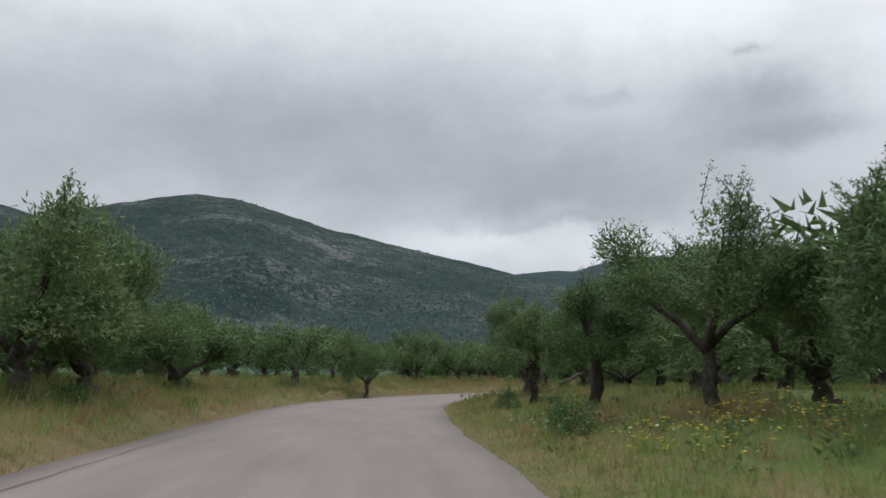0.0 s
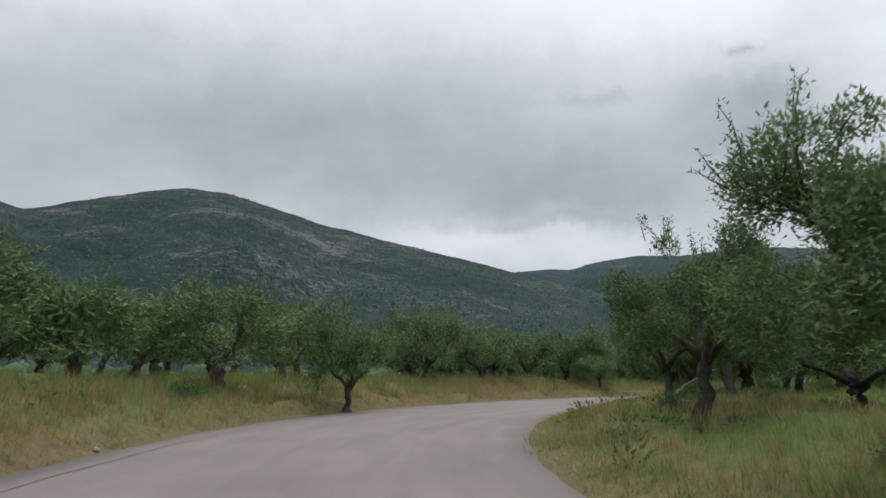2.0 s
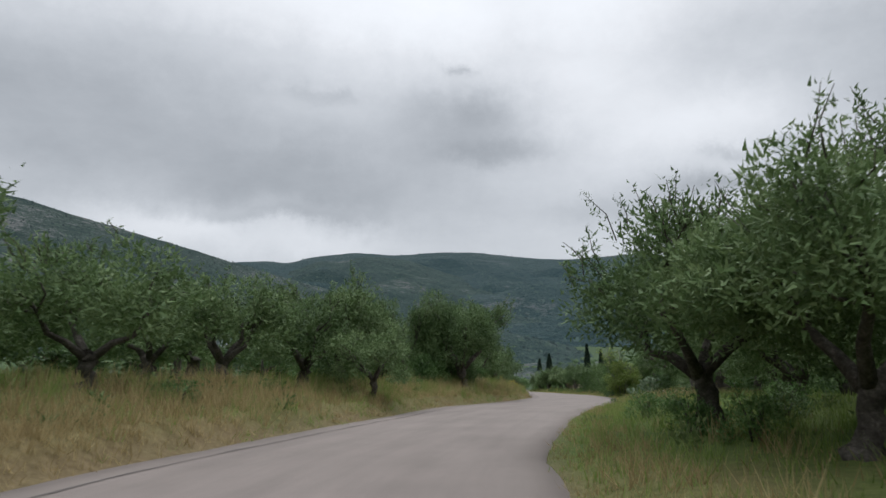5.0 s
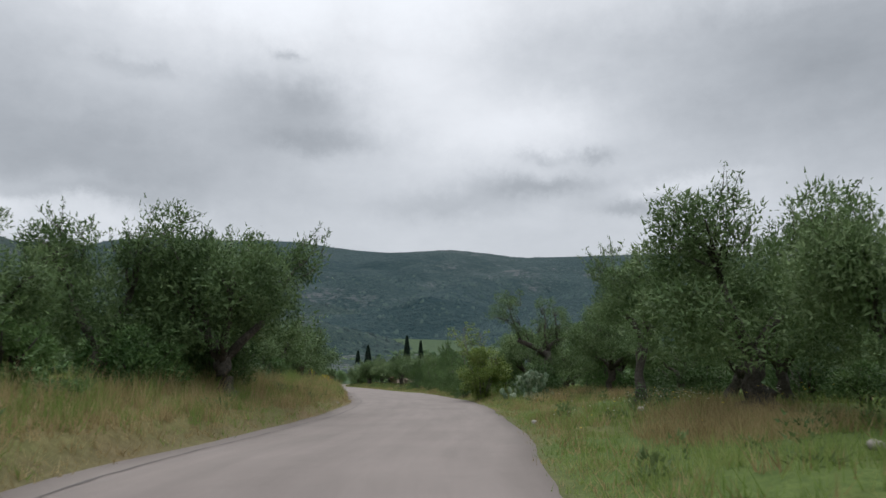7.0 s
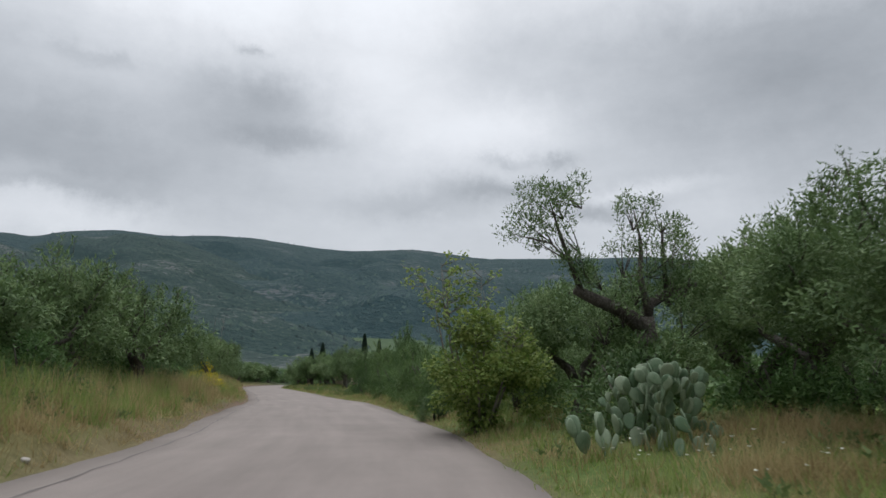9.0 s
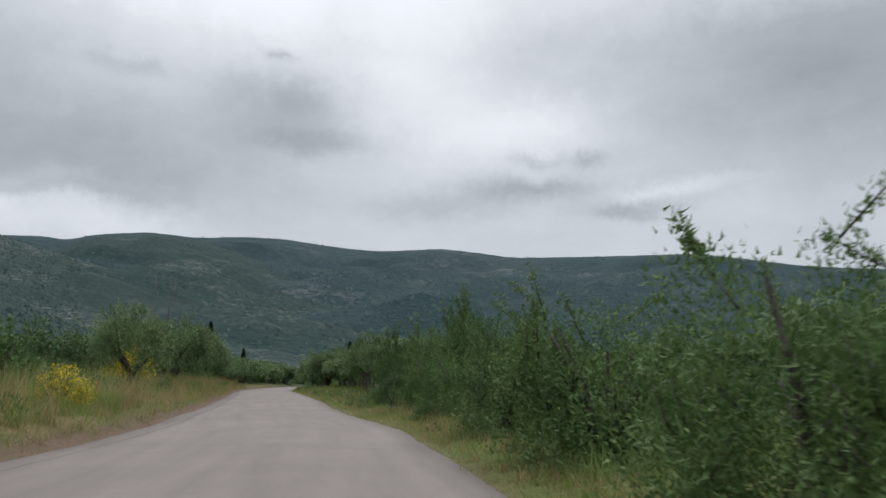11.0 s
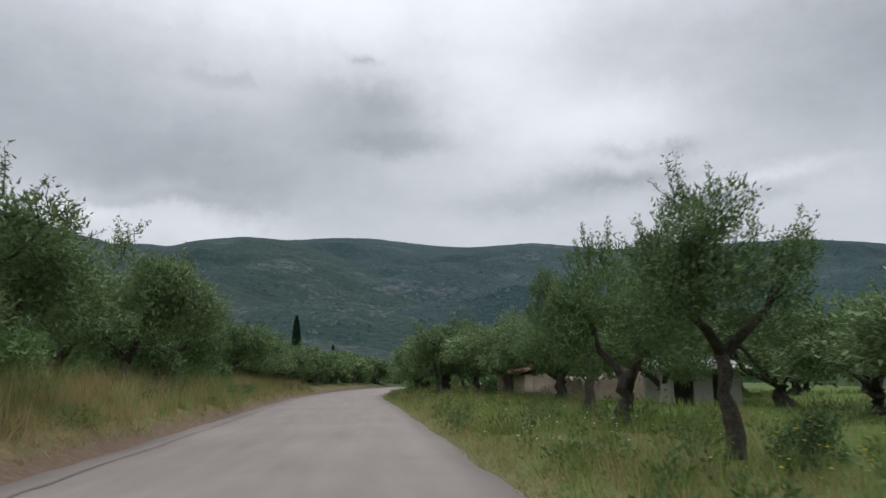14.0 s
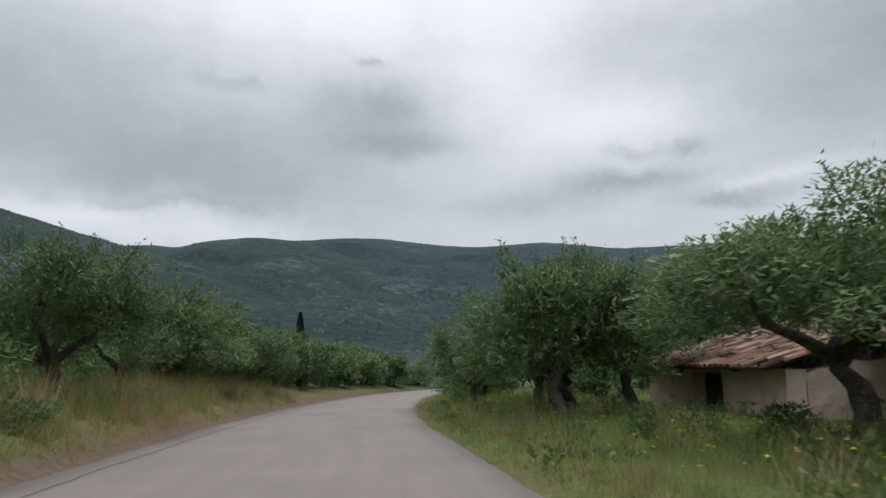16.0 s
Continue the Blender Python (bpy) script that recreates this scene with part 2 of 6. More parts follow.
def hill_material(name, greens, rock, amount, size):
    """Hillside: low scrub in several greens over pale broken rock, which shows in patches; the colours come with haze
    mixed in.
    """
    m = bpy.data.materials.new(name)
    m.use_nodes = True
    t = m.node_tree
    L = t.links.new
    bsdf = t.nodes["Principled BSDF"]
    bsdf.inputs["Roughness"].default_value = 0.95
    bsdf.inputs["Specular IOR Level"].default_value = 0.1
    coord = t.nodes.new("ShaderNodeTexCoord")
    flat = t.nodes.new("ShaderNodeMapping")
    flat.inputs["Scale"].default_value = (1.0, 1.0, 2.2)
    L(coord.outputs["Object"], flat.inputs["Vector"])

    def noise_at(scale, detail, rough):
        n = node(t, "ShaderNodeTexNoise", Scale=scale, Detail=detail, Roughness=rough)
        L(flat.outputs[0], n.inputs["Vector"])
        return n.outputs["Fac"]
    large, mid, grain = noise_at(0.006 / size, 5.0, 0.6), noise_at(0.05 / size, 5.0, 0.65), noise_at(0.22 / size, 4.0, 0.7)
    fac = math_node(t, "ADD", math_node(t, "MULTIPLY", large, 0.35), math_node(t, "ADD", math_node(t, "MULTIPLY", mid, 0.3), math_node(t, "MULTIPLY", grain, 0.35)))
    ramp = t.nodes.new("ShaderNodeValToRGB")
    e = ramp.color_ramp.elements
    e[0].position, e[0].color = 0.38, (*greens[0], 1)
    e[1].position, e[1].color = 0.62, (*greens[1], 1)
    L(fac, ramp.inputs[0])
    bare = math_node(t, "ADD", math_node(t, "MULTIPLY", large, 0.45), math_node(t, "ADD", math_node(t, "MULTIPLY", mid, 0.25), math_node(t, "MULTIPLY", grain, 0.3)))
    k = math_node(t, "MULTIPLY", math_node(t, "SUBTRACT", bare, amount), 16.0, clamp=True)
    mx = node(t, "ShaderNodeMix", dtype="RGBA")
    L(k, mx.inputs[0])
    L(ramp.outputs[0], mx.inputs[6])
    mx.inputs[7].default_value = (*rock, 1)
    L(mx.outputs[2], bsdf.inputs["Base Color"])
    b = node(t, "ShaderNodeBump", Strength=1.0, Distance=3.0 * size)
    L(grain, b.inputs["Height"])
    L(b.outputs[0], bsdf.inputs["Normal"])
    return m


# scrub and rock carry painted blue haze in their base colour, strongest on FAR_SLOPE
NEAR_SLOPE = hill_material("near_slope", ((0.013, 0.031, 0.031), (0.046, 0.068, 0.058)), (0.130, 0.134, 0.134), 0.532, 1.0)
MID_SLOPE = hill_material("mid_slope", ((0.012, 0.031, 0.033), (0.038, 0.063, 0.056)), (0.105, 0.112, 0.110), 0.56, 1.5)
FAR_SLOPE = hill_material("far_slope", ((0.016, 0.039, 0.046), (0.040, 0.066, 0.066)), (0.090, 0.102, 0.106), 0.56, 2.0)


def road_material():
    m = bpy.data.materials.new("worn_asphalt")
    m.use_nodes = True
    t = m.node_tree
    L = t.links.new
    bsdf = t.nodes["Principled BSDF"]
    bsdf.inputs["Roughness"].default_value = 0.85
    bsdf.inputs["Specular IOR Level"].default_value = 0.3
    coord = t.nodes.new("ShaderNodeTexCoord")
    uv = t.nodes.new("ShaderNodeUVMap")
    stretch = t.nodes.new("ShaderNodeMapping")
    stretch.inputs["Scale"].default_value = (1.1, 0.10, 1.0)
    L(uv.outputs[0], stretch.inputs["Vector"])
    lane = node(t, "ShaderNodeTexNoise", Scale=1.6, Detail=5.0, Roughness=0.6)
    L(stretch.outputs[0], lane.inputs["Vector"])
    patch = node(t, "ShaderNodeTexNoise", Scale=0.35, Detail=5.0, Roughness=0.6)
    grit = node(t, "ShaderNodeTexNoise", Scale=55.0, Detail=3.0, Roughness=0.8)
    L(coord.outputs["Object"], patch.inputs["Vector"])
    L(coord.outputs["Object"], grit.inputs["Vector"])
    fac = math_node(t, "ADD", math_node(t, "MULTIPLY", lane.outputs["Fac"], 0.4), math_node(t, "MULTIPLY", patch.outputs["Fac"], 0.35))
    fac = math_node(t, "ADD", fac, math_node(t, "MULTIPLY", grit.outputs["Fac"], 0.25))
    ramp = t.nodes.new("ShaderNodeValToRGB")
    e = ramp.color_ramp.elements
    e[0].position, e[0].color = 0.34, (0.140, 0.118, 0.107, 1)
    e[1].position, e[1].color = 0.64, (0.216, 0.184, 0.168, 1)
    L(fac, ramp.inputs[0])
    L(ramp.outputs[0], bsdf.inputs["Base Color"])
    b = node(t, "ShaderNodeBump", Strength=0.25, Distance=0.01)
    L(grit.outputs["Fac"], b.inputs["Height"])
    L(b.outputs[0], bsdf.inputs["Normal"])
    return m


def ground_material():
    """Meadow soil: green and straw patches, straw and reddish dirt along the lane by the mesh's own zone values."""
    m = bpy.data.materials.new("meadow_ground")
    m.use_nodes = True
    t = m.node_tree
    L = t.links.new
    bsdf = t.nodes["Principled BSDF"]
    bsdf.inputs["Roughness"].default_value = 0.95
    bsdf.inputs["Specular IOR Level"].default_value = 0.1
    coord = t.nodes.new("ShaderNodeTexCoord")
    n1 = node(t, "ShaderNodeTexNoise", Scale=0.16, Detail=7.0, Roughness=0.65)
    n2 = node(t, "ShaderNodeTexNoise", Scale=7.0, Detail=5.0, Roughness=0.75)
    for n in (n1, n2):
        L(coord.outputs["Object"], n.inputs["Vector"])
    straw = t.nodes.new("ShaderNodeAttribute")
    straw.attribute_name = "straw"
    dirt = t.nodes.new("ShaderNodeAttribute")
    dirt.attribute_name = "dirt"

    def ramp(a, b, src):
        r = t.nodes.new("ShaderNodeValToRGB")
        r.color_ramp.elements[0].position, r.color_ramp.elements[0].color = 0.32, (*a, 1)
        r.color_ramp.elements[1].position, r.color_ramp.elements[1].color = 0.68, (*b, 1)
        L(src, r.inputs[0])
        return r.outputs[0]
    green = ramp((0.054, 0.086, 0.022), (0.112, 0.152, 0.044), n2.outputs["Fac"])
    dry = ramp((0.105, 0.082, 0.038), (0.225, 0.178, 0.088), n2.outputs["Fac"])
    soil = ramp((0.098, 0.066, 0.048), (0.185, 0.130, 0.098), n2.outputs["Fac"])
    k = math_node(t, "ADD", straw.outputs["Fac"], math_node(t, "MULTIPLY", math_node(t, "SUBTRACT", n1.outputs["Fac"], 0.52), 3.0), clamp=True)
    mx = node(t, "ShaderNodeMix", dtype="RGBA")
    L(k, mx.inputs[0])
    L(green, mx.inputs[6])
    L(dry, mx.inputs[7])
    k2 = math_node(t, "MULTIPLY", dirt.outputs["Fac"], math_node(t, "ADD", n2.outputs["Fac"], 0.45), clamp=True)
    mx2 = node(t, "ShaderNodeMix", dtype="RGBA")
    L(k2, mx2.inputs[0])
    L(mx.outputs[2], mx2.inputs[6])
    L(soil, mx2.inputs[7])
    scrub = t.nodes.new("ShaderNodeAttribute")
    scrub.attribute_name = "scrub"
    cover = ramp((0.030, 0.054, 0.028), (0.066, 0.100, 0.048), n1.outputs["Fac"])
    mx3 = node(t, "ShaderNodeMix", dtype="RGBA")
    L(scrub.outputs["Fac"], mx3.inputs[0])
    L(mx2.outputs[2], mx3.inputs[6])
    L(cover, mx3.inputs[7])
    L(mx3.outputs[2], bsdf.inputs["Base Color"])
    b = node(t, "ShaderNodeBump", Strength=0.8, Distance=0.08)
    L(n2.outputs["Fac"], b.inputs["Height"])
    L(b.outputs[0], bsdf.inputs["Normal"])
    return m


ASPHALT = road_material()
MEADOW = ground_material()

# ---- the lane's line and the lie of the land ----
HALF = 3.2
# half widths of the lane to either side, by station along it
EDGE_L = ((0, 3.3), (60, 3.45), (72, 3.6), (82, 3.7), (88, 3.5), (95, 3.4), (103, 3.05), (112, 2.9), (120, 3.3), (136, 3.25), (146, 3.6), (157, 3.95), (168, 3.95), (182, 3.3), (193, 2.95), (210, 3.1), (234, 3.35), (250, 3.1), (420, 3.1))
EDGE_R = ((0, 3.45), (65, 3.45), (76, 3.6), (84, 3.7), (91, 3.3), (97, 2.85), (104, 2.6), (112, 2.7), (119, 3.0), (125, 3.2), (155, 3.05), (177, 3.3), (185, 3.0), (205, 3.25), (235, 3.05), (420, 3.1))
CENTRE = (
    (-1.6, -50), (-1.8, -30), (-2.2, -15), (-2.5, -6), (-2.9, 0), (-3.4, 6.2), (-3.85, 12), (-4.1, 18), (-4.2, 23), (-3.95, 27.5), (-3.2, 31.7), (-2.2, 35.4),
    (-0.9, 38.4), (0.7, 41.5), (2.4, 44.6), (4.6, 48.4), (7.6, 52.8), (11.0, 57.6), (14.2, 62.0), (17.0, 65.7), (20.8, 70.0), (25.1, 75.2), (30.6, 82.2), (35.7, 89.3), (40.8, 97.9),
    (47.9, 110.7), (52.4, 120.7), (57.1, 130.8), (63.1, 143.5), (71.0, 160.5), (77.3, 174.4), (85.2, 189.1), (94.5, 204), (104.5, 218), (121, 238), (150, 268), (190, 300),
)


def spline(points, step):
    """Catmull-Rom through the points, at even steps."""
    p = [Vector((x, y, 0)) for x, y in points]
    p = [2 * p[0] - p[1]] + p + [2 * p[-1] - p[-2]]
    fine = []
    for i in range(1, len(p) - 2):
        a, b, c, d = p[i - 1:i + 3]
        for k in range(24):
            u = k / 24
            fine.append(0.5 * ((2 * b) + (c - a) * u + (2 * a - 5 * b + 4 * c - d) * u * u + (3 * b - a - 3 * c + d) * u ** 3))
    fine.append(p[-2])
    pts = np.array([(v.x, v.y) for v in fine])
    s = np.concatenate(([0], np.cumsum(np.hypot(*np.diff(pts, axis=0).T))))
    at = np.arange(0, s[-1], step)
    return np.stack([np.interp(at, s, pts[:, 0]), np.interp(at, s, pts[:, 1])], 1), at


LANE, LANE_S = spline(CENTRE, 0.5)
LANE_T = np.gradient(LANE, axis=0)
LANE_T /= np.hypot(*LANE_T.T)[:, None]
LANE_N = np.stack([LANE_T[:, 1], -LANE_T[:, 0]], 1)     # to the right


def lane_coords(x, y):
    """Signed distance from the lane's middle (right positive) and station of each point."""
    pts = np.stack([np.ravel(x), np.ravel(y)], 1).astype(float)
    side, station = np.empty(len(pts)), np.empty(len(pts))
    coarse = LANE[::2]
    for i in range(0, len(pts), 20000):
        q = pts[i:i + 20000]
        d2 = (q[:, None, 0] - coarse[None, :, 0]) ** 2 + (q[:, None, 1] - coarse[None, :, 1]) ** 2
        j = d2.argmin(1) * 2
        off = q - LANE[j]
        lat = (off * LANE_N[j]).sum(1)
        far = np.sqrt(d2.min(1))
        side[i:i + 20000] = np.where(far < 20, lat, np.sign(lat + 1e-9) * far)
        station[i:i + 20000] = LANE_S[j] + (off * LANE_T[j]).sum(1)
    return side.reshape(np.shape(x)), station.reshape(np.shape(x))


def beside(side, station):
    """Distance from the lane's middle, evened out so that its edge lies at HALF on both sides."""
    wide = np.where(side < 0, np.interp(station, *zip(*EDGE_L)), np.interp(station, *zip(*EDGE_R)))
    return np.maximum(np.abs(side) - wide + HALF, 0)


def fall(x, y):
    """The valley floor: level round the bend, then gently downhill along the lane."""
    u = (np.asarray(x, float) - 8) * 0.5 + (np.asarray(y, float) - 58) * 0.866
    z = -0.023 * 6 * np.logaddexp(0, np.clip(u, -300, 420) / 6)
    return z


def smooth(a, b, v):
    u = np.clip((v - a) / (b - a), 0, 1)
    return u * u * (3 - 2 * u)


def ripple(x, y, s, seed):
    """Cheap smooth unevenness, about -1 to 1."""
    r = np.random.RandomState(seed)
    z = 0
    for k in range(6):
        a, f, p = r.uniform(0, 6.283), s * r.uniform(0.6, 1.9), r.uniform(0, 6.283)
        z = z + np.sin((x * math.cos(a) + y * math.sin(a)) * f + p)
    return z / 3.2


def land(x, y):
    """Height of the ground: banks beside the lane, fields behind them."""
    x, y = np.asarray(x, float), np.asarray(y, float)
    side, st = lane_coords(x, y)
    d = beside(side, st)
    ahead = smooth(105, 200, st)
    left = 0.44 * smooth(3.2, 4.1, d) + (0.48 - 0.10 * ahead) * smooth(3.9, 7.2, d) + 0.25 * smooth(8, 28, d)
    right = 0.16 * smooth(3.2, 4.4, d) + (0.36 - 0.28 * ahead) * smooth(4.2, 9.0, d) + 0.15 * (1 - ahead) * smooth(10, 30, d)
    z = np.where(side < 0, left, right) + fall(x, y)
    z = z + 0.13 * ripple(x, y, 0.7, 3) * smooth(3.6, 6.0, d) + 0.045 * ripple(x, y, 2.6, 6) * smooth(3.3, 4.2, d) * (1 - smooth(9, 13, d)) + 0.22 * ripple(x, y, 0.13, 4) * smooth(9, 25, d)
    z = z - 0.30 * (1 - smooth(2.3, 3.25, d))
    rr = np.hypot(x - 40, y - 90)
    return z + smooth(230, 900, rr) * 45


def ground_z(x, y):
    return float(land(np.array([x]), np.array([y]))[0])


# ---- mesh helpers ----
def mesh_from(name, verts, faces, mats, smooth_shade=False):
    """A mesh from arrays: verts (n, 3), faces (m, 3 or 4)."""
    me = bpy.data.meshes.new(name)
    verts = np.asarray(verts, np.float32)
    if isinstance(faces, np.ndarray):
        m, k = faces.shape
        me.vertices.add(len(verts))
        me.vertices.foreach_set("co", verts.ravel())
        me.loops.add(m * k)
        me.loops.foreach_set("vertex_index", faces.astype(np.int32).ravel())
        me.polygons.add(m)
        me.polygons.foreach_set("loop_start", np.arange(0, m * k, k, dtype=np.int32))
        me.update(calc_edges=True)
    else:
        me.from_pydata([tuple(map(float, v)) for v in verts], [], faces)
        me.update()
    for mt in (mats if isinstance(mats, (list, tuple)) else [mats]):
        me.materials.append(mt)
    if smooth_shade:
        me.polygons.foreach_set("use_smooth", np.ones(len(me.polygons), bool))
    return me


def bm_mesh(name, bm, mat, smooth_shade=False):
    me = bpy.data.meshes.new(name)
    bm.to_mesh(me)
    bm.free()
    me.materials.append(mat)
    if smooth_shade:
        me.polygons.foreach_set("use_smooth", np.ones(len(me.polygons), bool))
    return me


def part(name, me, parent, label=""):
    ob = new(name, me)
    ob.parent = parent
    if label:
        tagged(ob, label)
    return ob


def thing(name, x, y, z, label, category, group="", turn=0.0, kind=""):
    ob = new(name)
    ob.empty_display_size = 0.3
    ob.matrix_world = pose(x, y, z, 0, 0, turn)
    return tagged(ob, label, category, group, kind)


class Tubes:
    """Collects bent tapered tubes into one mesh."""

    def __init__(self):
        self.v, self.f = [], []

    def add(self, pts, radii, sides=7, rng=None, knobs=0.0):
        pts = [Vector(p) for p in pts]
        base = len(self.v)
        up = Vector((0.13, 0.37, 0.92)).normalized()
        for i, p in enumerate(pts):
            d = (pts[min(i + 1, len(pts) - 1)] - pts[max(i - 1, 0)]).normalized()
            a = d.cross(up)
            if a.length < 0.05:
                a = d.cross(Vector((1, 0, 0)))
            a.normalize()
            b = d.cross(a)
            for k in range(sides):
                t = 6.28318 * k / sides
                r = radii[i] * (1 + (rng.uniform(-knobs, knobs) if rng is not None else 0))
                self.v.append(p + (a * math.cos(t) + b * math.sin(t)) * r)
        for i in range(len(pts) - 1):
            for k in range(sides):
                q = base + i * sides
                self.f.append((q + k, q + (k + 1) % sides, q + sides + (k + 1) % sides, q + sides + k))
        self.f.append(tuple(base + k for k in reversed(range(sides))))
        self.f.append(tuple(base + (len(pts) - 1) * sides + k for k in range(sides)))

    def mesh(self, name, mat):
        return mesh_from(name, [tuple(v) for v in self.v], self.f, mat, True)


def leaf_mesh(name, pos, along, across, length, width, mat, simple=False):
    """Diamond leaves: one quad each, folded a little along the middle; simple ones are single pointed triangles."""
    n = len(pos)
    if simple:
        length, width = np.broadcast_to(length, n)[:, None], np.broadcast_to(width, n)[:, None]
        v = np.stack([pos - across * width * 0.62, pos + across * width * 0.62, pos + along * length * 1.15], 1)
        return mesh_from(name, v.reshape(-1, 3), np.arange(n * 3).reshape(n, 3), mat)
    length, width = np.broadcast_to(length, n)[:, None], np.broadcast_to(width, n)[:, None]
    nrm = np.cross(along, across)
    v = np.empty((n, 4, 3))
    v[:, 0] = pos
    v[:, 1] = pos + along * length * 0.5 + across * width * 0.5 + nrm * width * 0.12
    v[:, 2] = pos + along * length
    v[:, 3] = pos + along * length * 0.5 - across * width * 0.5 + nrm * width * 0.12
    return mesh_from(name, v.reshape(-1, 3), np.arange(n * 4).reshape(n, 4), mat)


def unit(v):
    return v / (np.linalg.norm(v, axis=-1, keepdims=True) + 1e-9)


def scatter(rng, centres, radii, n, shell=0.45):
    """Points in clumps, denser near each clump's skin."""
    centres, radii = np.asarray(centres, float), np.asarray(radii, float)
    w = radii ** 2
    k = rng.choice(len(centres), n, p=w / w.sum())
    d = unit(rng.normal(size=(n, 3)))
    r = shell + (1 - shell) * rng.rand(n) ** 0.6
    r = r * (1 + 0.18 * rng.normal(size=n))
    p = centres[k] + d * (radii[k] * r)[:, None] * np.array([1, 1, 0.82])
    return p, d


def leaf_dirs(rng, out, droop=0.0, up=0.25):
    n = len(out)
    a = unit(out * 0.55 + rng.normal(size=(n, 3)) * 0.65 + np.array([0, 0, up - droop]))
    face = unit(unit(out) * 0.55 + np.array([0, 0, 0.7]) + rng.normal(size=(n, 3)) * 0.42)
    return a, unit(np.cross(face, a))


# ---- ground, lane, hills ----
def axis(lo, hi, step, far, n):
    grow = np.geomspace(step * 1.5, far, n)
    return np.concatenate((lo - np.cumsum(grow)[::-1], np.arange(lo, hi, step), hi + np.cumsum(grow)))


def lush(st):
    """How much the meadow inside the bend is kept green, by station."""
    return smooth(96, 106, st) * (1 - smooth(122, 134, st))


def zone_values(me, X, Y):
    """Where the ground is straw, bare dirt or scrub, kept on the mesh for its material."""
    side, st = lane_coords(X, Y)
    d = beside(side, st)
    straw = np.where(side < 0, 0.75 * (1 - smooth(5.5, 9, d)), (0.35 + 0.3 * (1 - smooth(95, 106, st)) - 0.3 * lush(st)) * (1 - smooth(4.2, 8.5, d)))
    dirt = np.where(side < 0, (1 - smooth(3.45, 3.85, d)) * (0.3 + 0.7 * smooth(140, 180, st)), (1 - smooth(3.2, 3.6, d)) * 0.35)
    scrub = smooth(110, 190, np.hypot(X - 40, Y - 90))
    for name, val in (("straw", straw), ("dirt", dirt), ("scrub", scrub)):
        at = me.attributes.new(name, "FLOAT", "POINT")
        at.data.foreach_set("value", np.ravel(val).astype(np.float32))


def build_ground():
    xs, ys = axis(-24, 104, 1.2, 900, 26), axis(-18, 205, 1.2, 900, 26)
    X, Y = np.meshgrid(xs, ys)
    side, st = lane_coords(X, Y)
    inner = (1 - smooth(9.5, 12.0, beside(side, st))) * (st > 8) * (st < 300)
    Z = land(X, Y) - 0.45 * inner
    ny, nx = X.shape
    i = np.arange(ny * nx).reshape(ny, nx)
    faces = np.stack([i[:-1, :-1], i[:-1, 1:], i[1:, 1:], i[1:, :-1]], -1).reshape(-1, 4)
    me = mesh_from("ground", np.stack([X, Y, Z], -1).reshape(-1, 3), faces, MEADOW, True)
    zone_values(me, X, Y)
    tagged(new("ground", me), "rolling meadow ground with dry verges and green grass", "ground", kind="structure")
    # the verges in finer steps, from under the lane's edge out into the meadow
    out = np.array([-0.35, -0.08, 0.06, 0.2, 0.36, 0.54, 0.74, 0.98, 1.3, 1.7, 2.2, 2.8, 3.6, 4.6, 5.8, 7.2, 8.8, 10.0])
    rows = np.arange(8, 600)
    for left in (True, False):
        wide = np.interp(LANE_S[rows], *zip(*(EDGE_L if left else EDGE_R)))
        off = (wide[:, None] + out[None]) * (-1 if left else 1)
        P = LANE[rows][:, None] + LANE_N[rows][:, None] * off[..., None]
        X, Y = P[..., 0], P[..., 1]
        Z = land(X, Y)
        Z[:, -1] -= 0.5
        ny, nx = X.shape
        i = np.arange(ny * nx).reshape(ny, nx)
        q = (i[:-1, :-1], i[1:, :-1], i[1:, 1:], i[:-1, 1:]) if left else (i[:-1, :-1], i[:-1, 1:], i[1:, 1:], i[1:, :-1])
        me = mesh_from("verge", np.stack([X, Y, Z], -1).reshape(-1, 3), np.stack(q, -1).reshape(-1, 4), MEADOW, True)
        zone_values(me, X, Y)
        tagged(new("verge", me), "rough grassy verge rising beside the lane", "verge", kind="structure")


build_ground()


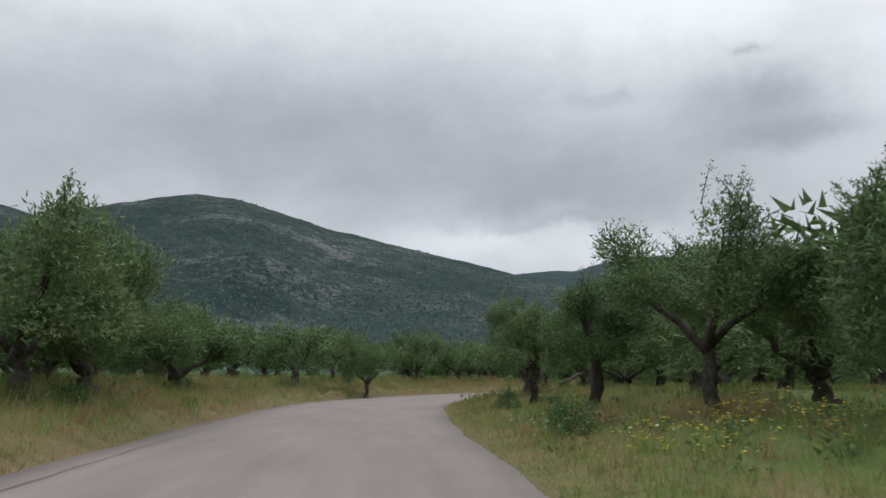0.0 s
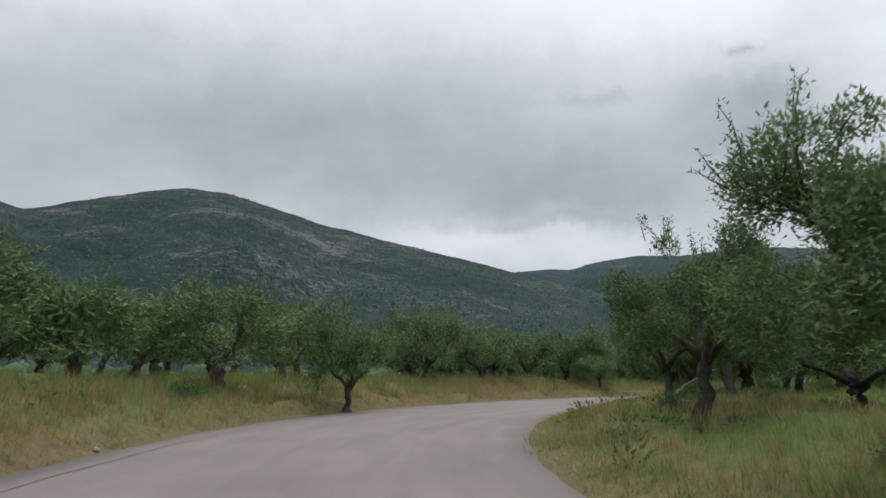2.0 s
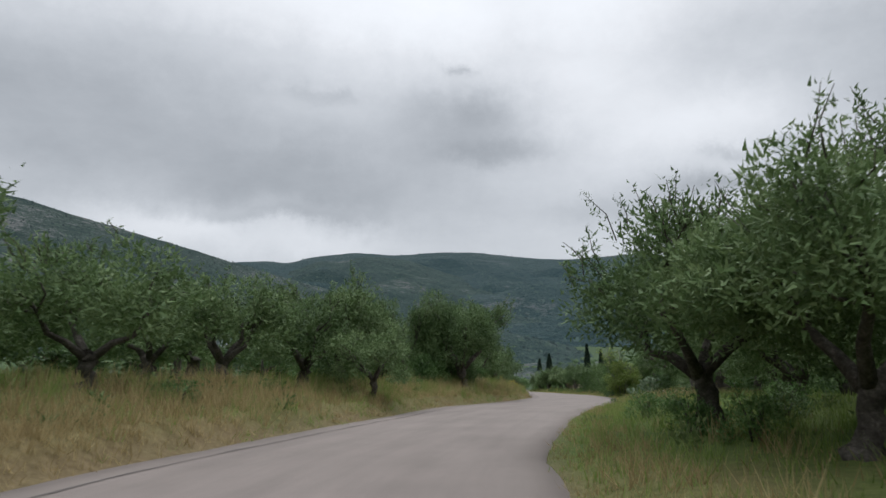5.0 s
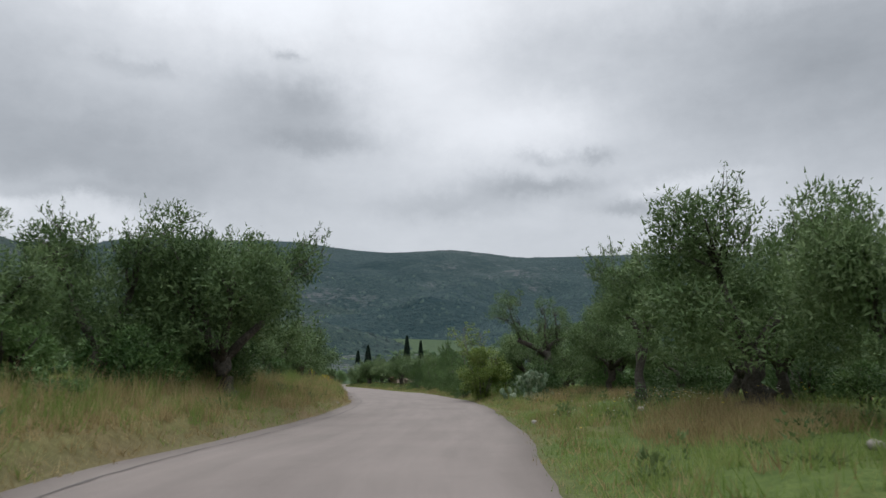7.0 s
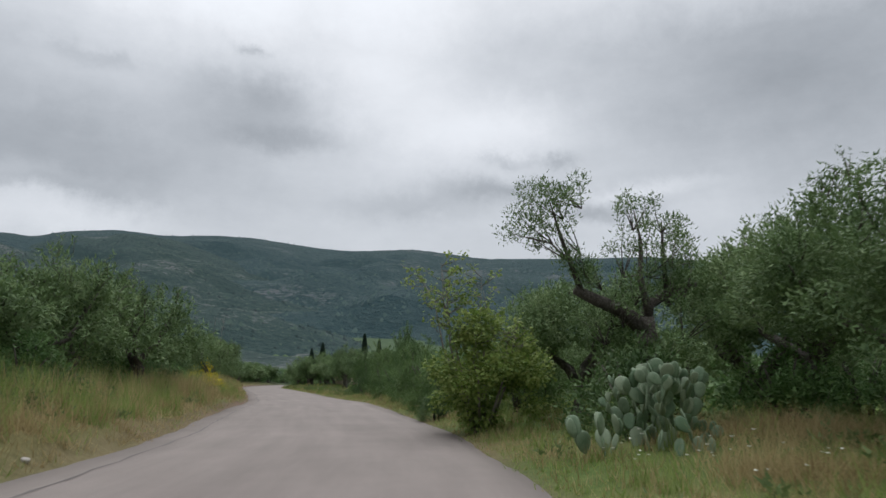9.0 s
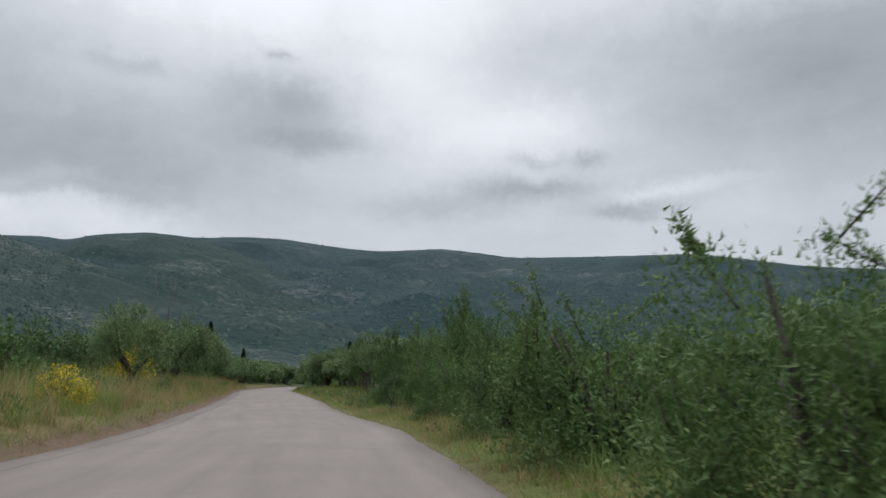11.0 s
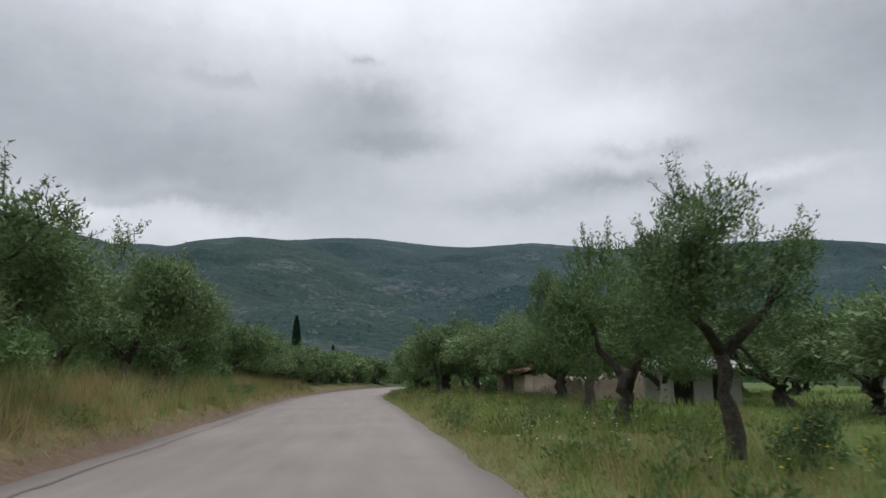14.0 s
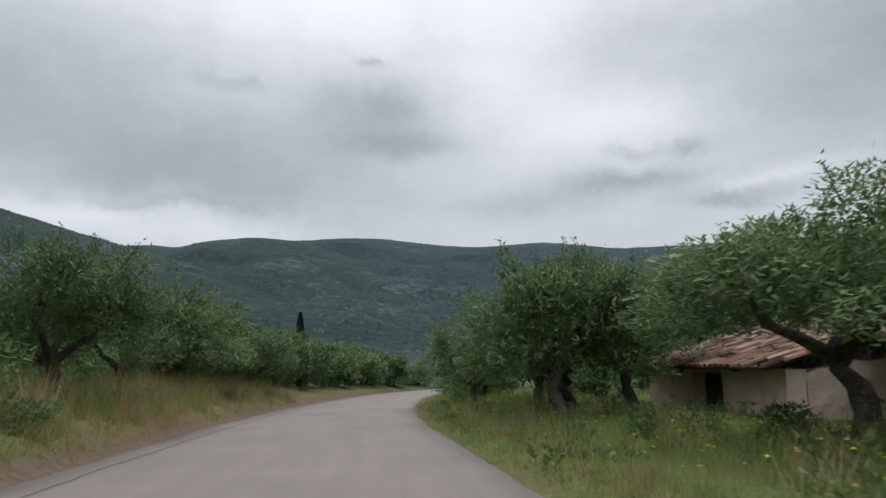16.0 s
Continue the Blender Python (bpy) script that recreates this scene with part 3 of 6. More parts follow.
def build_road():
    rng = np.random.RandomState(5)
    n = len(LANE)
    lat = np.array([-1.0, -1.0, -0.75, -0.4, 0, 0.4, 0.75, 1.0, 1.0])
    jag = lambda: np.convolve(rng.normal(size=n + 8), np.ones(5) / 5, "same")[4:-4] * 0.10  # noqa: E731
    el, er = jag(), jag()
    V, uv = [], []
    for i in range(n):
        for k, a in enumerate(lat):
            wide = np.interp(LANE_S[i], *zip(*(EDGE_L if a < 0 else EDGE_R)))
            off = a * wide + (el[i] if a == -1 else er[i] if a == 1 else 0)
            x, y = LANE[i] + LANE_N[i] * off
            z = float(fall(x, y)) + 0.03 * (1 - abs(a)) - (0.35 if k in (0, len(lat) - 1) else 0)
            V.append((x, y, z))
            uv.append((off, LANE_S[i]))
    m = len(lat)
    F = np.array([(i * m + k, i * m + k + 1, (i + 1) * m + k + 1, (i + 1) * m + k) for i in range(n - 1) for k in range(m - 1)])
    me = mesh_from("road", V, F, ASPHALT, True)
    layer = me.uv_layers.new(name="lane")
    idx = np.empty(len(me.loops), np.int32)
    me.loops.foreach_get("vertex_index", idx)
    layer.data.foreach_set("uv", np.array(uv, np.float32)[idx].ravel())
    road = tagged(new("road", me), "narrow worn grey-brown asphalt country lane", "road", kind="structure")
    # tar seam near the left edge
    V, F = [], []
    drift = np.convolve(rng.normal(size=n + 24), np.ones(25) / 25, "same")[12:-12][:n] * 0.25
    for i in range(n):
        wob = -np.interp(LANE_S[i], *zip(*EDGE_L)) + 0.62 + drift[i] + rng.normal() * 0.012
        w = 0.012 + 0.014 * abs(rng.normal())
        for o in (wob - w, wob + w):
            x, y = LANE[i] + LANE_N[i] * o
            V.append((x, y, float(fall(x, y)) + 0.03 * (1 - abs(o) / 3.0) + 0.009))
    F = np.array([(2 * i, 2 * i + 1, 2 * i + 3, 2 * i + 2) for i in range(n - 1)])
    part("tar_seam", mesh_from("tar_seam", V, F, TAR), road, "dark tar seam along the edge")


build_road()

HUB = (40.0, 90.0)
RIDGE_NEAR = ((75, 6.5), (60, 8), (45, 10), (38, 11.3), (33, 11.75), (30.4, 11.15), (26, 12.45), (23, 13.2), (19.9, 13.85), (16.7, 13.65), (13.4, 12.85), (9.9, 11.8), (6.2, 11.0), (2.3, 10.1),
              (-1.4, 9.25), (-5.2, 8.3), (-9, 7.3), (-14, 6.0), (-20, 4.6), (-27, 3.0), (-36, 1.8), (-50, 1.2))
RIDGE_FAR = ((180, 5), (110, 5), (60, 5), (20, 6.5), (0, 8), (-5.2, 8.4), (-8.8, 8.7), (-10.1, 8.5), (-12, 9.1), (-15.7, 9.6), (-19, 9.4), (-22.4, 9.7), (-25.8, 9.7), (-28.8, 9.35),
             (-31.2, 9.1), (-33.5, 9.0), (-38.5, 9.3), (-41.4, 9.0), (-44.2, 8.6), (-50, 8.6), (-55, 8.6), (-58, 8.6), (-61.7, 8.1), (-66, 7.3), (-75, 6.4), (-100, 5), (-180, 5))


def from_hub(ridge, eye, far):
    """Azimuths and elevations of a crest far from the hub, seen from eye, turned into those seen from the hub."""
    out = []
    for a, e in ridge:
        dx, dy = -math.sin(radians(a)), math.cos(radians(a))
        ox, oy = eye[0] - HUB[0], eye[1] - HUB[1]
        b = ox * dx + oy * dy
        d = -b + math.sqrt(b * b - ox * ox - oy * oy + far * far)
        x, y = ox + dx * d, oy + dy * d
        out.append((math.degrees(math.atan2(-x, y)), math.degrees(math.atan((1.3 - 1.0 + math.tan(radians(e)) * d) / far))))
    return out


def build_hill(name, ridge, near, far, az0, az1, mat, label, seed, spurs, relief=1.0, step=0.35):
    """A range of hills round the hub: from its foot at the near distance up to a crest at the far one, with spurs and gullies."""
    az = np.arange(az0, az1, step)
    tab = sorted(ridge)
    el = np.interp(az, [a for a, _ in tab], [e for _, e in tab])
    el = np.convolve(np.pad(el, 2, "edge"), np.ones(3) / 3, "valid")[1:-1]
    fr = np.concatenate((np.linspace(0, 1, 46), (1.06, 1.2, 1.45)))
    A, Fr = np.meshgrid(np.radians(az), fr)
    E = np.tan(np.radians(np.broadcast_to(el, A.shape)))
    D = near + (far - near) * Fr
    X, Y = HUB[0] - np.sin(A) * D, HUB[1] + np.cos(A) * D
    crest = 1.0 + E * far
    shape = np.where(Fr <= 1, Fr ** 1.15, 1 - (Fr - 1) * 1.1)
    body = smooth(0, 0.12, Fr) * (1 - smooth(0.62, 0.94, Fr))
    wave = ripple(X, Y, 0.012 * spurs, seed) * 0.11 + ripple(X, Y, 0.03 * spurs, seed + 1) * 0.03 + ripple(X, Y, 0.085 * spurs, seed + 2) * 0.004
    Z = -4 + crest * np.clip(shape + wave * body * relief, 0, 2) + 4 * shape
    Z += ripple(X, Y, 0.11, seed + 3) * 2.2 * smooth(0.02, 0.2, Fr) * (1 - 0.6 * smooth(0.8, 1.0, Fr)) 
    ny, nx = X.shape
    i = np.arange(ny * nx).reshape(ny, nx)
    faces = np.stack([i[:-1, :-1], i[1:, :-1], i[1:, 1:], i[:-1, 1:]], -1).reshape(-1, 4)
    me = mesh_from(name, np.stack([X, Y, Z], -1).reshape(-1, 3), faces, mat, True)
    tagged(new(name, me), label, "hill", kind="structure")
    return X, Y, Z


def build_scrub(name, X, Y, Z, n, size, lo, hi, seed, mat, label, tall=0.42):
    """Bushes all over a hillside: small uneven domes, joined."""
    rng = np.random.RandomState(seed)
    ny, nx = X.shape
    r = rng.uniform(lo, hi, n) * (ny - 4)
    c = rng.uniform(0, nx - 1.001, n)
    i, j = r.astype(int), c.astype(int)
    fi, fj = r - i, c - j

    def at(M):
        return (M[i, j] * (1 - fi) + M[i + 1, j] * fi) * (1 - fj) + (M[i, j + 1] * (1 - fi) + M[i + 1, j + 1] * fi) * fj
    P = np.stack([at(X), at(Y), at(Z)], 1)
    s = size * rng.uniform(0.5, 1.5, n) * (1 + (rng.rand(n) < 0.06) * 0.6)
    ring = np.array([(math.cos(a), math.sin(a), -0.8) for a in np.arange(6) * 1.0472] + [(0, 0, tall)])
    V = P[:, None] + ring[None] * s[:, None, None] * rng.uniform(0.65, 1.35, (n, 7, 3))
    F = (np.array([(k, (k + 1) % 6, 6) for k in range(6)])[None] + (np.arange(n) * 7)[:, None, None]).reshape(-1, 3)
    tagged(new(name, mesh_from(name, V.reshape(-1, 3), F, mat, True)), label, "scrub", kind="stuff")


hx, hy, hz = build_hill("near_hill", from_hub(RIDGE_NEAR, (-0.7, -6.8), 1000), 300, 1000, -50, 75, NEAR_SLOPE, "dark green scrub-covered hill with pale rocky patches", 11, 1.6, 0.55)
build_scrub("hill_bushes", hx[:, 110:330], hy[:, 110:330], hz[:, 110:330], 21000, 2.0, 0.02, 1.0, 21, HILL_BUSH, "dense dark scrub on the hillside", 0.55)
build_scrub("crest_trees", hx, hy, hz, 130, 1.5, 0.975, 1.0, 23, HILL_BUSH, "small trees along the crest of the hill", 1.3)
NEAR_HILL = (hx, hy, hz)
RIDGE_MID = ((8, 2), (2, 3), (-3.5, 4.6), (-7.0, 6.3), (-8.9, 7.4), (-10.8, 8.3), (-12.4, 8.9), (-14.7, 9.0), (-16.2, 9.45), (-19.7, 9.2), (-21.9, 8.5), (-25.6, 7.4), (-29.3, 6.2), (-32.9, 5.1), (-37.5, 3.2), (-44, 2.0))
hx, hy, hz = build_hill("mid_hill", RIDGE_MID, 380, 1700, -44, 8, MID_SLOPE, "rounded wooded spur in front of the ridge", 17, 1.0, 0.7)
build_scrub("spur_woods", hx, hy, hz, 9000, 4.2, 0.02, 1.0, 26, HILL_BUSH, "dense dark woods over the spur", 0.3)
hx, hy, hz = build_hill("far_hills", RIDGE_FAR, 420, 2600, -180, 180.5, FAR_SLOPE, "long wooded ridge of hills, blue-green from painted haze", 31, 1.1, 0.7, 0.5)
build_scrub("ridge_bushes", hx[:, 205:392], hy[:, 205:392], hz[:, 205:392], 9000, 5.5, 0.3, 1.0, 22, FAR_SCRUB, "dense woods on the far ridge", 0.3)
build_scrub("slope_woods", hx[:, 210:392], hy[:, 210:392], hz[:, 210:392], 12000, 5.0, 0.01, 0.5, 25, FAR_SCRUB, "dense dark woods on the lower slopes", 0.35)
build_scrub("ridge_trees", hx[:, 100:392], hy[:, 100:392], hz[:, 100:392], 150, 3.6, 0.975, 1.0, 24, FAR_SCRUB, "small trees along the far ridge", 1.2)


# ---- trees ----
def olive(seed, leaves, leaf, detail, lift=0.0, full=1.0):
    """An old olive: knotted trunk that forks low, spreading limbs, a clumpy crown with upright shoots. 5 m high and 2.3 m in radius; lift raises the fork and the crown, full is the size of its clumps."""
    rng = np.random.RandomState(seed)
    tree = thing("olive_tree", 0, 0, 0, "old olive tree with knotted trunk and grey-green crown in the grove", "olive tree", "olive trees along the lane")
    lean = rng.uniform(-0.3, 0.3, 2)
    fork = rng.uniform(0.85, 1.25) + lift
    r0 = rng.uniform(0.15, 0.22)
    tb = Tubes()
    heights = np.array([-0.15, 0.08, 0.22, 0.42, 0.58, 0.76, 0.9, 1.0]) * fork
    heights[0] = -0.15
    kink = rng.uniform(-0.085, 0.085, (8, 2)) * np.array([0, 0.6, 1, 1, 1, 1, 0.7, 0])[:, None]
    grow = np.clip(heights / fork, 0, 1)
    pts = [(lean[0] * g + k[0], lean[1] * g ** 1.4 + k[1], z) for g, k, z in zip(grow, kink, heights)]
    thick = np.array([1.95, 1.5, 1.12, 1.0, 0.92, 0.95, 0.95, 0.72]) * rng.uniform(0.86, 1.16, 8) * (0.8 if lift else 1.0)
    tb.add(pts, list(r0 * thick), 11 if detail else 6, rng, 0.32)
    part("trunk", tb.mesh("olive_trunk", BARK), tree)
    top = Vector(pts[-1])
    twigs = Tubes()
    clumps, radii = [], []
    n_limb = rng.randint(3, 5)
    a0 = rng.uniform(0, 6.28)
    for k in range(n_limb):
        a = a0 + 6.283 * k / n_limb + rng.uniform(-0.4, 0.4)
        reach = rng.uniform(0.9, 1.5)
        tip = top + Vector((math.cos(a) * reach, math.sin(a) * reach, rng.uniform(1.0, 1.9)))
        mid = top.lerp(tip, 0.5) + Vector((math.cos(a) * 0.25, math.sin(a) * 0.25, rng.uniform(-0.3, 0.05)))
        if detail or k < 2:
            tb = Tubes()
            tb.add([top - Vector((0, 0, 0.2)), top.lerp(mid, 0.5) + Vector(rng.normal(size=3) * 0.05), mid, mid.lerp(tip, 0.5) + Vector(rng.normal(size=3) * 0.1), tip],
                   [r0 * 0.66, r0 * 0.5, r0 * 0.4, r0 * 0.28, r0 * 0.14], 7 if detail else 4, rng, 0.16)
            part("limb", tb.mesh("olive_limb", BARK), tree)
        for j in range(4):
            b = a + rng.uniform(-1.2, 1.2)
            s = mid.lerp(tip, rng.uniform(0.1, 0.9))
            e = s + Vector((math.cos(b) * rng.uniform(0.4, 0.9), math.sin(b) * rng.uniform(0.4, 0.9), rng.uniform(0.2, 1.1)))
            twigs.add([s, s.lerp(e, 0.5) + Vector(rng.normal(size=3) * 0.07), e], [r0 * 0.24, r0 * 0.15, r0 * 0.06], 4)
            clumps.append(tuple(e))
            radii.append(rng.uniform(0.42, 0.7))
        clumps.append(tuple(tip))
        radii.append(rng.uniform(0.45, 0.75))
    lop = rng.uniform(-0.35, 0.35, 2)
    for k in range(34 if detail else 28):     # the rest of the crown: an uneven dome that hangs low at the rim
        a, q = rng.uniform(0, 6.283), math.sqrt(rng.uniform(0.03, 1))
        zc = 1.30 + lift + (1 - q * q) * rng.uniform(0.4, 2.2) + rng.uniform(-0.3, 0.8)
        clumps.append((math.cos(a) * q * 1.85 + lop[0], math.sin(a) * q * 1.85 + lop[1], zc))
        radii.append(rng.uniform(0.34, 0.74))
    p, d = scatter(rng, clumps, np.array(radii) * full, leaves, 0.55)
    low = p[:, 2] < 0.9 + lift
    p[low, 2] = 0.75 + lift + 0.6 * rng.rand(low.sum())
    out = unit(p - np.array([lean[0], lean[1], 2.0 + lift]))
    a, b = leaf_dirs(rng, unit(d + out), 0.05, 0.25)
    P, A, B = [p], [a], [b]
    S = [np.where(rng.rand(len(p)) < 0.2, 1.3, 1.0)]
    # upright shoots with leaves along them break the outline
    order = np.argsort([-c[2] for c in clumps])[:16]
    heads = [Vector(clumps[order[k]]) for k in range(0, 16, 2)]
    rise = rng.uniform(0.55, 1.25, 8)
    for k in range(52 if detail else 10):
        q = rng.randint(8)
        c = heads[q] + Vector(rng.normal(size=3) * np.array([0.22, 0.22, 0.14]))
        h = rng.uniform(0.25, 0.78) * rise[q]
        tip = c + Vector((rng.normal() * 0.22 + c.x * 0.12, rng.normal() * 0.22 + c.y * 0.12, h))
        if detail:
            twigs.add([c, c.lerp(tip, 0.5) + Vector(rng.normal(size=3) * 0.05), tip], [0.014, 0.010, 0.004], 3)
        m = int(max(8, min(leaves, 12000) * 0.0050 * h))
        u = rng.uniform(0.15, 1.0, m)[:, None]
        base = np.array(c)[None] * (1 - u) + np.array(tip)[None] * u + rng.normal(size=(m, 3)) * 0.045
        o = unit(rng.normal(size=(m, 3)) * np.array([1, 1, 0.3]) + np.array([0, 0, 0.9]))
        P.append(base)
        A.append(o)
        B.append(unit(np.cross(o, rng.normal(size=(m, 3)))))
        S.append(np.full(m, 0.85))
    p, a, b, s = map(np.concatenate, (P, A, B, S))
    ln = leaf * rng.uniform(0.7, 1.35, len(p)) * s
    if detail:
        tagged(part("twig_work", twigs.mesh("olive_twigs", BARK), tree), kind="stuff")
    tagged(part("crown", leaf_mesh("olive_crown", p, a, b, ln, ln * 0.34, OLIVE_LEAF, True), tree), kind="stuff")
    return tree


def shrub(seed, leaves, leaf, mat, label="dense green roadside shrub", category="shrub", group="shrubs along the lane", name="shrub", spiky=14, ratio=0.42, skirt=0, shoot=1.0):
    """A bush 2 m high and 1.2 m in radius, leafy to the ground, with a few stems and loose shoots."""
    rng = np.random.RandomState(seed)
    bush = thing(name, 0, 0, 0, label, category, group)
    tb = Tubes()
    clumps, radii = [], []
    for k in range(6):
        a, q = rng.uniform(0, 6.283), rng.uniform(0.2, 0.75)
        e = Vector((math.cos(a) * q, math.sin(a) * q, rng.uniform(0.8, 1.5)))
        tb.add([(0.1 * math.cos(a), 0.1 * math.sin(a), -0.1), e * 0.5 + Vector((0, 0, 0.1)), e], [0.05, 0.035, 0.012], 4)
    for k in range(26):
        a, q = rng.uniform(0, 6.283), math.sqrt(rng.uniform(0.0, 1))
        clumps.append((math.cos(a) * q * 0.92, math.sin(a) * q * 0.92, rng.uniform(0.12, 0.35) + (1.35 * math.sqrt(max(0, 1 - q * q))) * rng.uniform(0.25, 1.05)))
        radii.append(rng.uniform(0.2, 0.42))
    for k in range(skirt):
        a, q = rng.uniform(0, 6.283), rng.uniform(0.45, 1.0)
        clumps.append((math.cos(a) * q, math.sin(a) * q, rng.uniform(0.02, 0.45)))
        radii.append(rng.uniform(0.22, 0.36))
    p, d = scatter(rng, clumps, radii, leaves, 0.5)
    p[:, 2] = np.maximum(p[:, 2], 0.02 + 0.15 * rng.rand(len(p)))
    out = unit(p - np.array([0, 0, 0.5]))
    a, b = leaf_dirs(rng, unit(d + out), 0.0, 0.35)
    P, A, B = [p], [a], [b]
    for k in range(spiky):
        c = Vector(clumps[rng.randint(len(clumps))]) + Vector((0, 0, 0.15))
        tip = c + Vector((rng.normal() * 0.2, rng.normal() * 0.2, rng.uniform(0.3, 0.75) * shoot))
        tb.add([c, tip], [0.010, 0.003], 3)
        m = int(leaves * 0.006)
        u = rng.uniform(0.1, 1.0, m)[:, None]
        P.append(np.array(c)[None] * (1 - u) + np.array(tip)[None] * u + rng.normal(size=(m, 3)) * 0.03)
        o = unit(rng.normal(size=(m, 3)) * np.array([1, 1, 0.3]) + np.array([0, 0, 0.9]))
        A.append(o)
        B.append(unit(np.cross(o, rng.normal(size=(m, 3)))))
    p, a, b = np.concatenate(P), np.concatenate(A), np.concatenate(B)
    ln = leaf * rng.uniform(0.7, 1.3, len(p))
    tagged(part("brushwood", tb.mesh("shrub_stems", BARK), bush), kind="stuff")
    tagged(part("foliage", leaf_mesh("shrub_foliage", p, a, b, ln, ln * ratio, mat, True), bush), kind="stuff")
    return bush


def place(kit, used, x, y, height, radius, turn, unit_h, unit_r, sink=0.03, label=""):
    """Puts a copy of one of the kit's things on the ground, scaled to the height and radius."""
    m = pose(x, y, ground_z(x, y) - sink, 0, 0, turn) @ Matrix.Diagonal((radius / unit_r, radius / unit_r, height / unit_h, 1))
    ob = kit[used]
    if ob not in PLACED:
        PLACED.add(ob)
        ob.matrix_world = m
    else:
        ob = copy_thing(ob, m @ Matrix.Diagonal((1 / ob.scale[0], 1 / ob.scale[1], 1 / ob.scale[2], 1)))
    if label:
        tagged(ob, label)
    return ob


PLACED = set()
CLOSE_OLIVES = [olive(150 + k, 23000, 0.094, True) for k in range(7)]
TALL_OLIVES = [olive(170 + k, 20000, 0.086, True, 1.1, 0.8) for k in range(3)]
FINE_OLIVES = [olive(160 + k, 36000, 0.072, True, 0.5, 0.86) for k in range(3)]
BROAD_OLIVES = [olive(180 + k, 25000, 0.090, True, 0.5, 1.0) for k in range(3)]
NEAR_OLIVES = [olive(100 + k, 7600, 0.134, True) for k in range(8)]
MID_OLIVES = [olive(200 + k, 2000, 0.29, False) for k in range(5)]
FAR_OLIVES = [olive(300 + k, 800, 0.50, False) for k in range(4)]
TAKEN = []
_turns = random.Random(3)


def grove_olive(x, y, height, radius, which, kit=None, label=""):
    TAKEN.append((x, y, radius))
    return place(kit or NEAR_OLIVES, which % len(kit or NEAR_OLIVES), x, y, height * 1.1, radius, _turns.uniform(0, 360), 6.1 if kit is TALL_OLIVES else 5.5 if kit in (FINE_OLIVES, BROAD_OLIVES) else 5.0, 1.95, label=label)


# beside the first bend, field side
grove_olive(-10.1, 9.2, 5.4, 2.3, 6, CLOSE_OLIVES)
grove_olive(-10.4, 12.9, 5.1, 2.3, 2, CLOSE_OLIVES)
grove_olive(-11.0, 20.6, 3.8, 2.3, 1, CLOSE_OLIVES)
grove_olive(-14.5, 28.0, 4.6, 2.4, 3)
grove_olive(-9.4, 35.1, 3.9, 2.2, 4)
grove_olive(-8.4, 44.0, 4.0, 2.0, 5, label="small young olive tree at the edge of the grove")
grove_olive(-11.5, 54.9, 5.3, 2.5, 6)
grove_olive(-5.35, 37.0, 4.2, 1.3, 7, label="small leaning olive tree on the verge above the lane")
grove_olive(-2.95, 51.3, 5.1, 1.9, 0, label="tall-topped round olive tree above the bank")
grove_olive(0.6, 56.4, 4.4, 2.1, 1)
grove_olive(7.4, 65.2, 4.2, 1.9, 2)
grove_olive(4.05, 62.0, 4.3, 1.9, 3)
grove_olive(1.9, 64.6, 4.4, 2.0, 6)
grove_olive(-0.5, 68.9, 4.6, 2.1, 5)
grove_olive(3.6, 78.3, 5.4, 2.0, 4)
grove_olive(9.2, 62.2, 2.9, 1.3, 5)
grove_olive(11.0, 74.0, 4.2, 2.0, 6)
# inside of the bend
grove_olive(3.1, 26.3, 4.5, 1.7, 0, FINE_OLIVES)
grove_olive(2.5, 19.0, 4.6, 1.8, 2, FINE_OLIVES)
grove_olive(3.4, 12.8, 4.1, 1.75, 2, FINE_OLIVES)
grove_olive(5.0, 8.3, 5.2, 2.1, 1, FINE_OLIVES, label="gnarled old olive tree with a forked trunk by the lane")
grove_olive(6.6, 2.9, 5.0, 1.6, 5, CLOSE_OLIVES)
grove_olive(9.6, 12.6, 4.7, 2.2, 0)
grove_olive(4.4, 32.0, 4.3, 1.6, 1, FINE_OLIVES)
grove_olive(9.2, 44.0, 4.6, 1.9, 6, CLOSE_OLIVES, label="olive tree with a bare forked limb above a thick trunk")
grove_olive(11.0, 48.2, 5.3, 2.3, 3, CLOSE_OLIVES)
grove_olive(11.6, 44.0, 5.2, 2.3, 1, CLOSE_OLIVES)
grove_olive(15.2, 46.4, 4.6, 2.0, 3, CLOSE_OLIVES)
grove_olive(8.6, 38.2, 4.8, 2.0, 0, TALL_OLIVES)
grove_olive(17.0, 51.5, 4.3, 1.9, 5, CLOSE_OLIVES)
# after the bend
grove_olive(31.5, 71.0, 5.8, 1.75, 1, TALL_OLIVES, label="tall olive tree with a dark trunk standing in green grass")
grove_olive(27.6, 64.8, 5.7, 2.4, 4, CLOSE_OLIVES)
grove_olive(26.2, 61.4, 5.4, 1.7, 3, CLOSE_OLIVES)
grove_olive(34.0, 67.3, 6.2, 2.2, 6, CLOSE_OLIVES)
grove_olive(38.0, 71.6, 5.2, 2.2, 6)
grove_olive(39.3, 78.6, 4.6, 2.0, 1, BROAD_OLIVES, label="leaning olive tree with a bare curving limb")
grove_olive(42.0, 76.4, 5.0, 2.3, 1)
grove_olive(43.6, 81.7, 6.2, 2.4, 2, BROAD_OLIVES)
grove_olive(46.5, 84.0, 6.0, 2.6, 2)
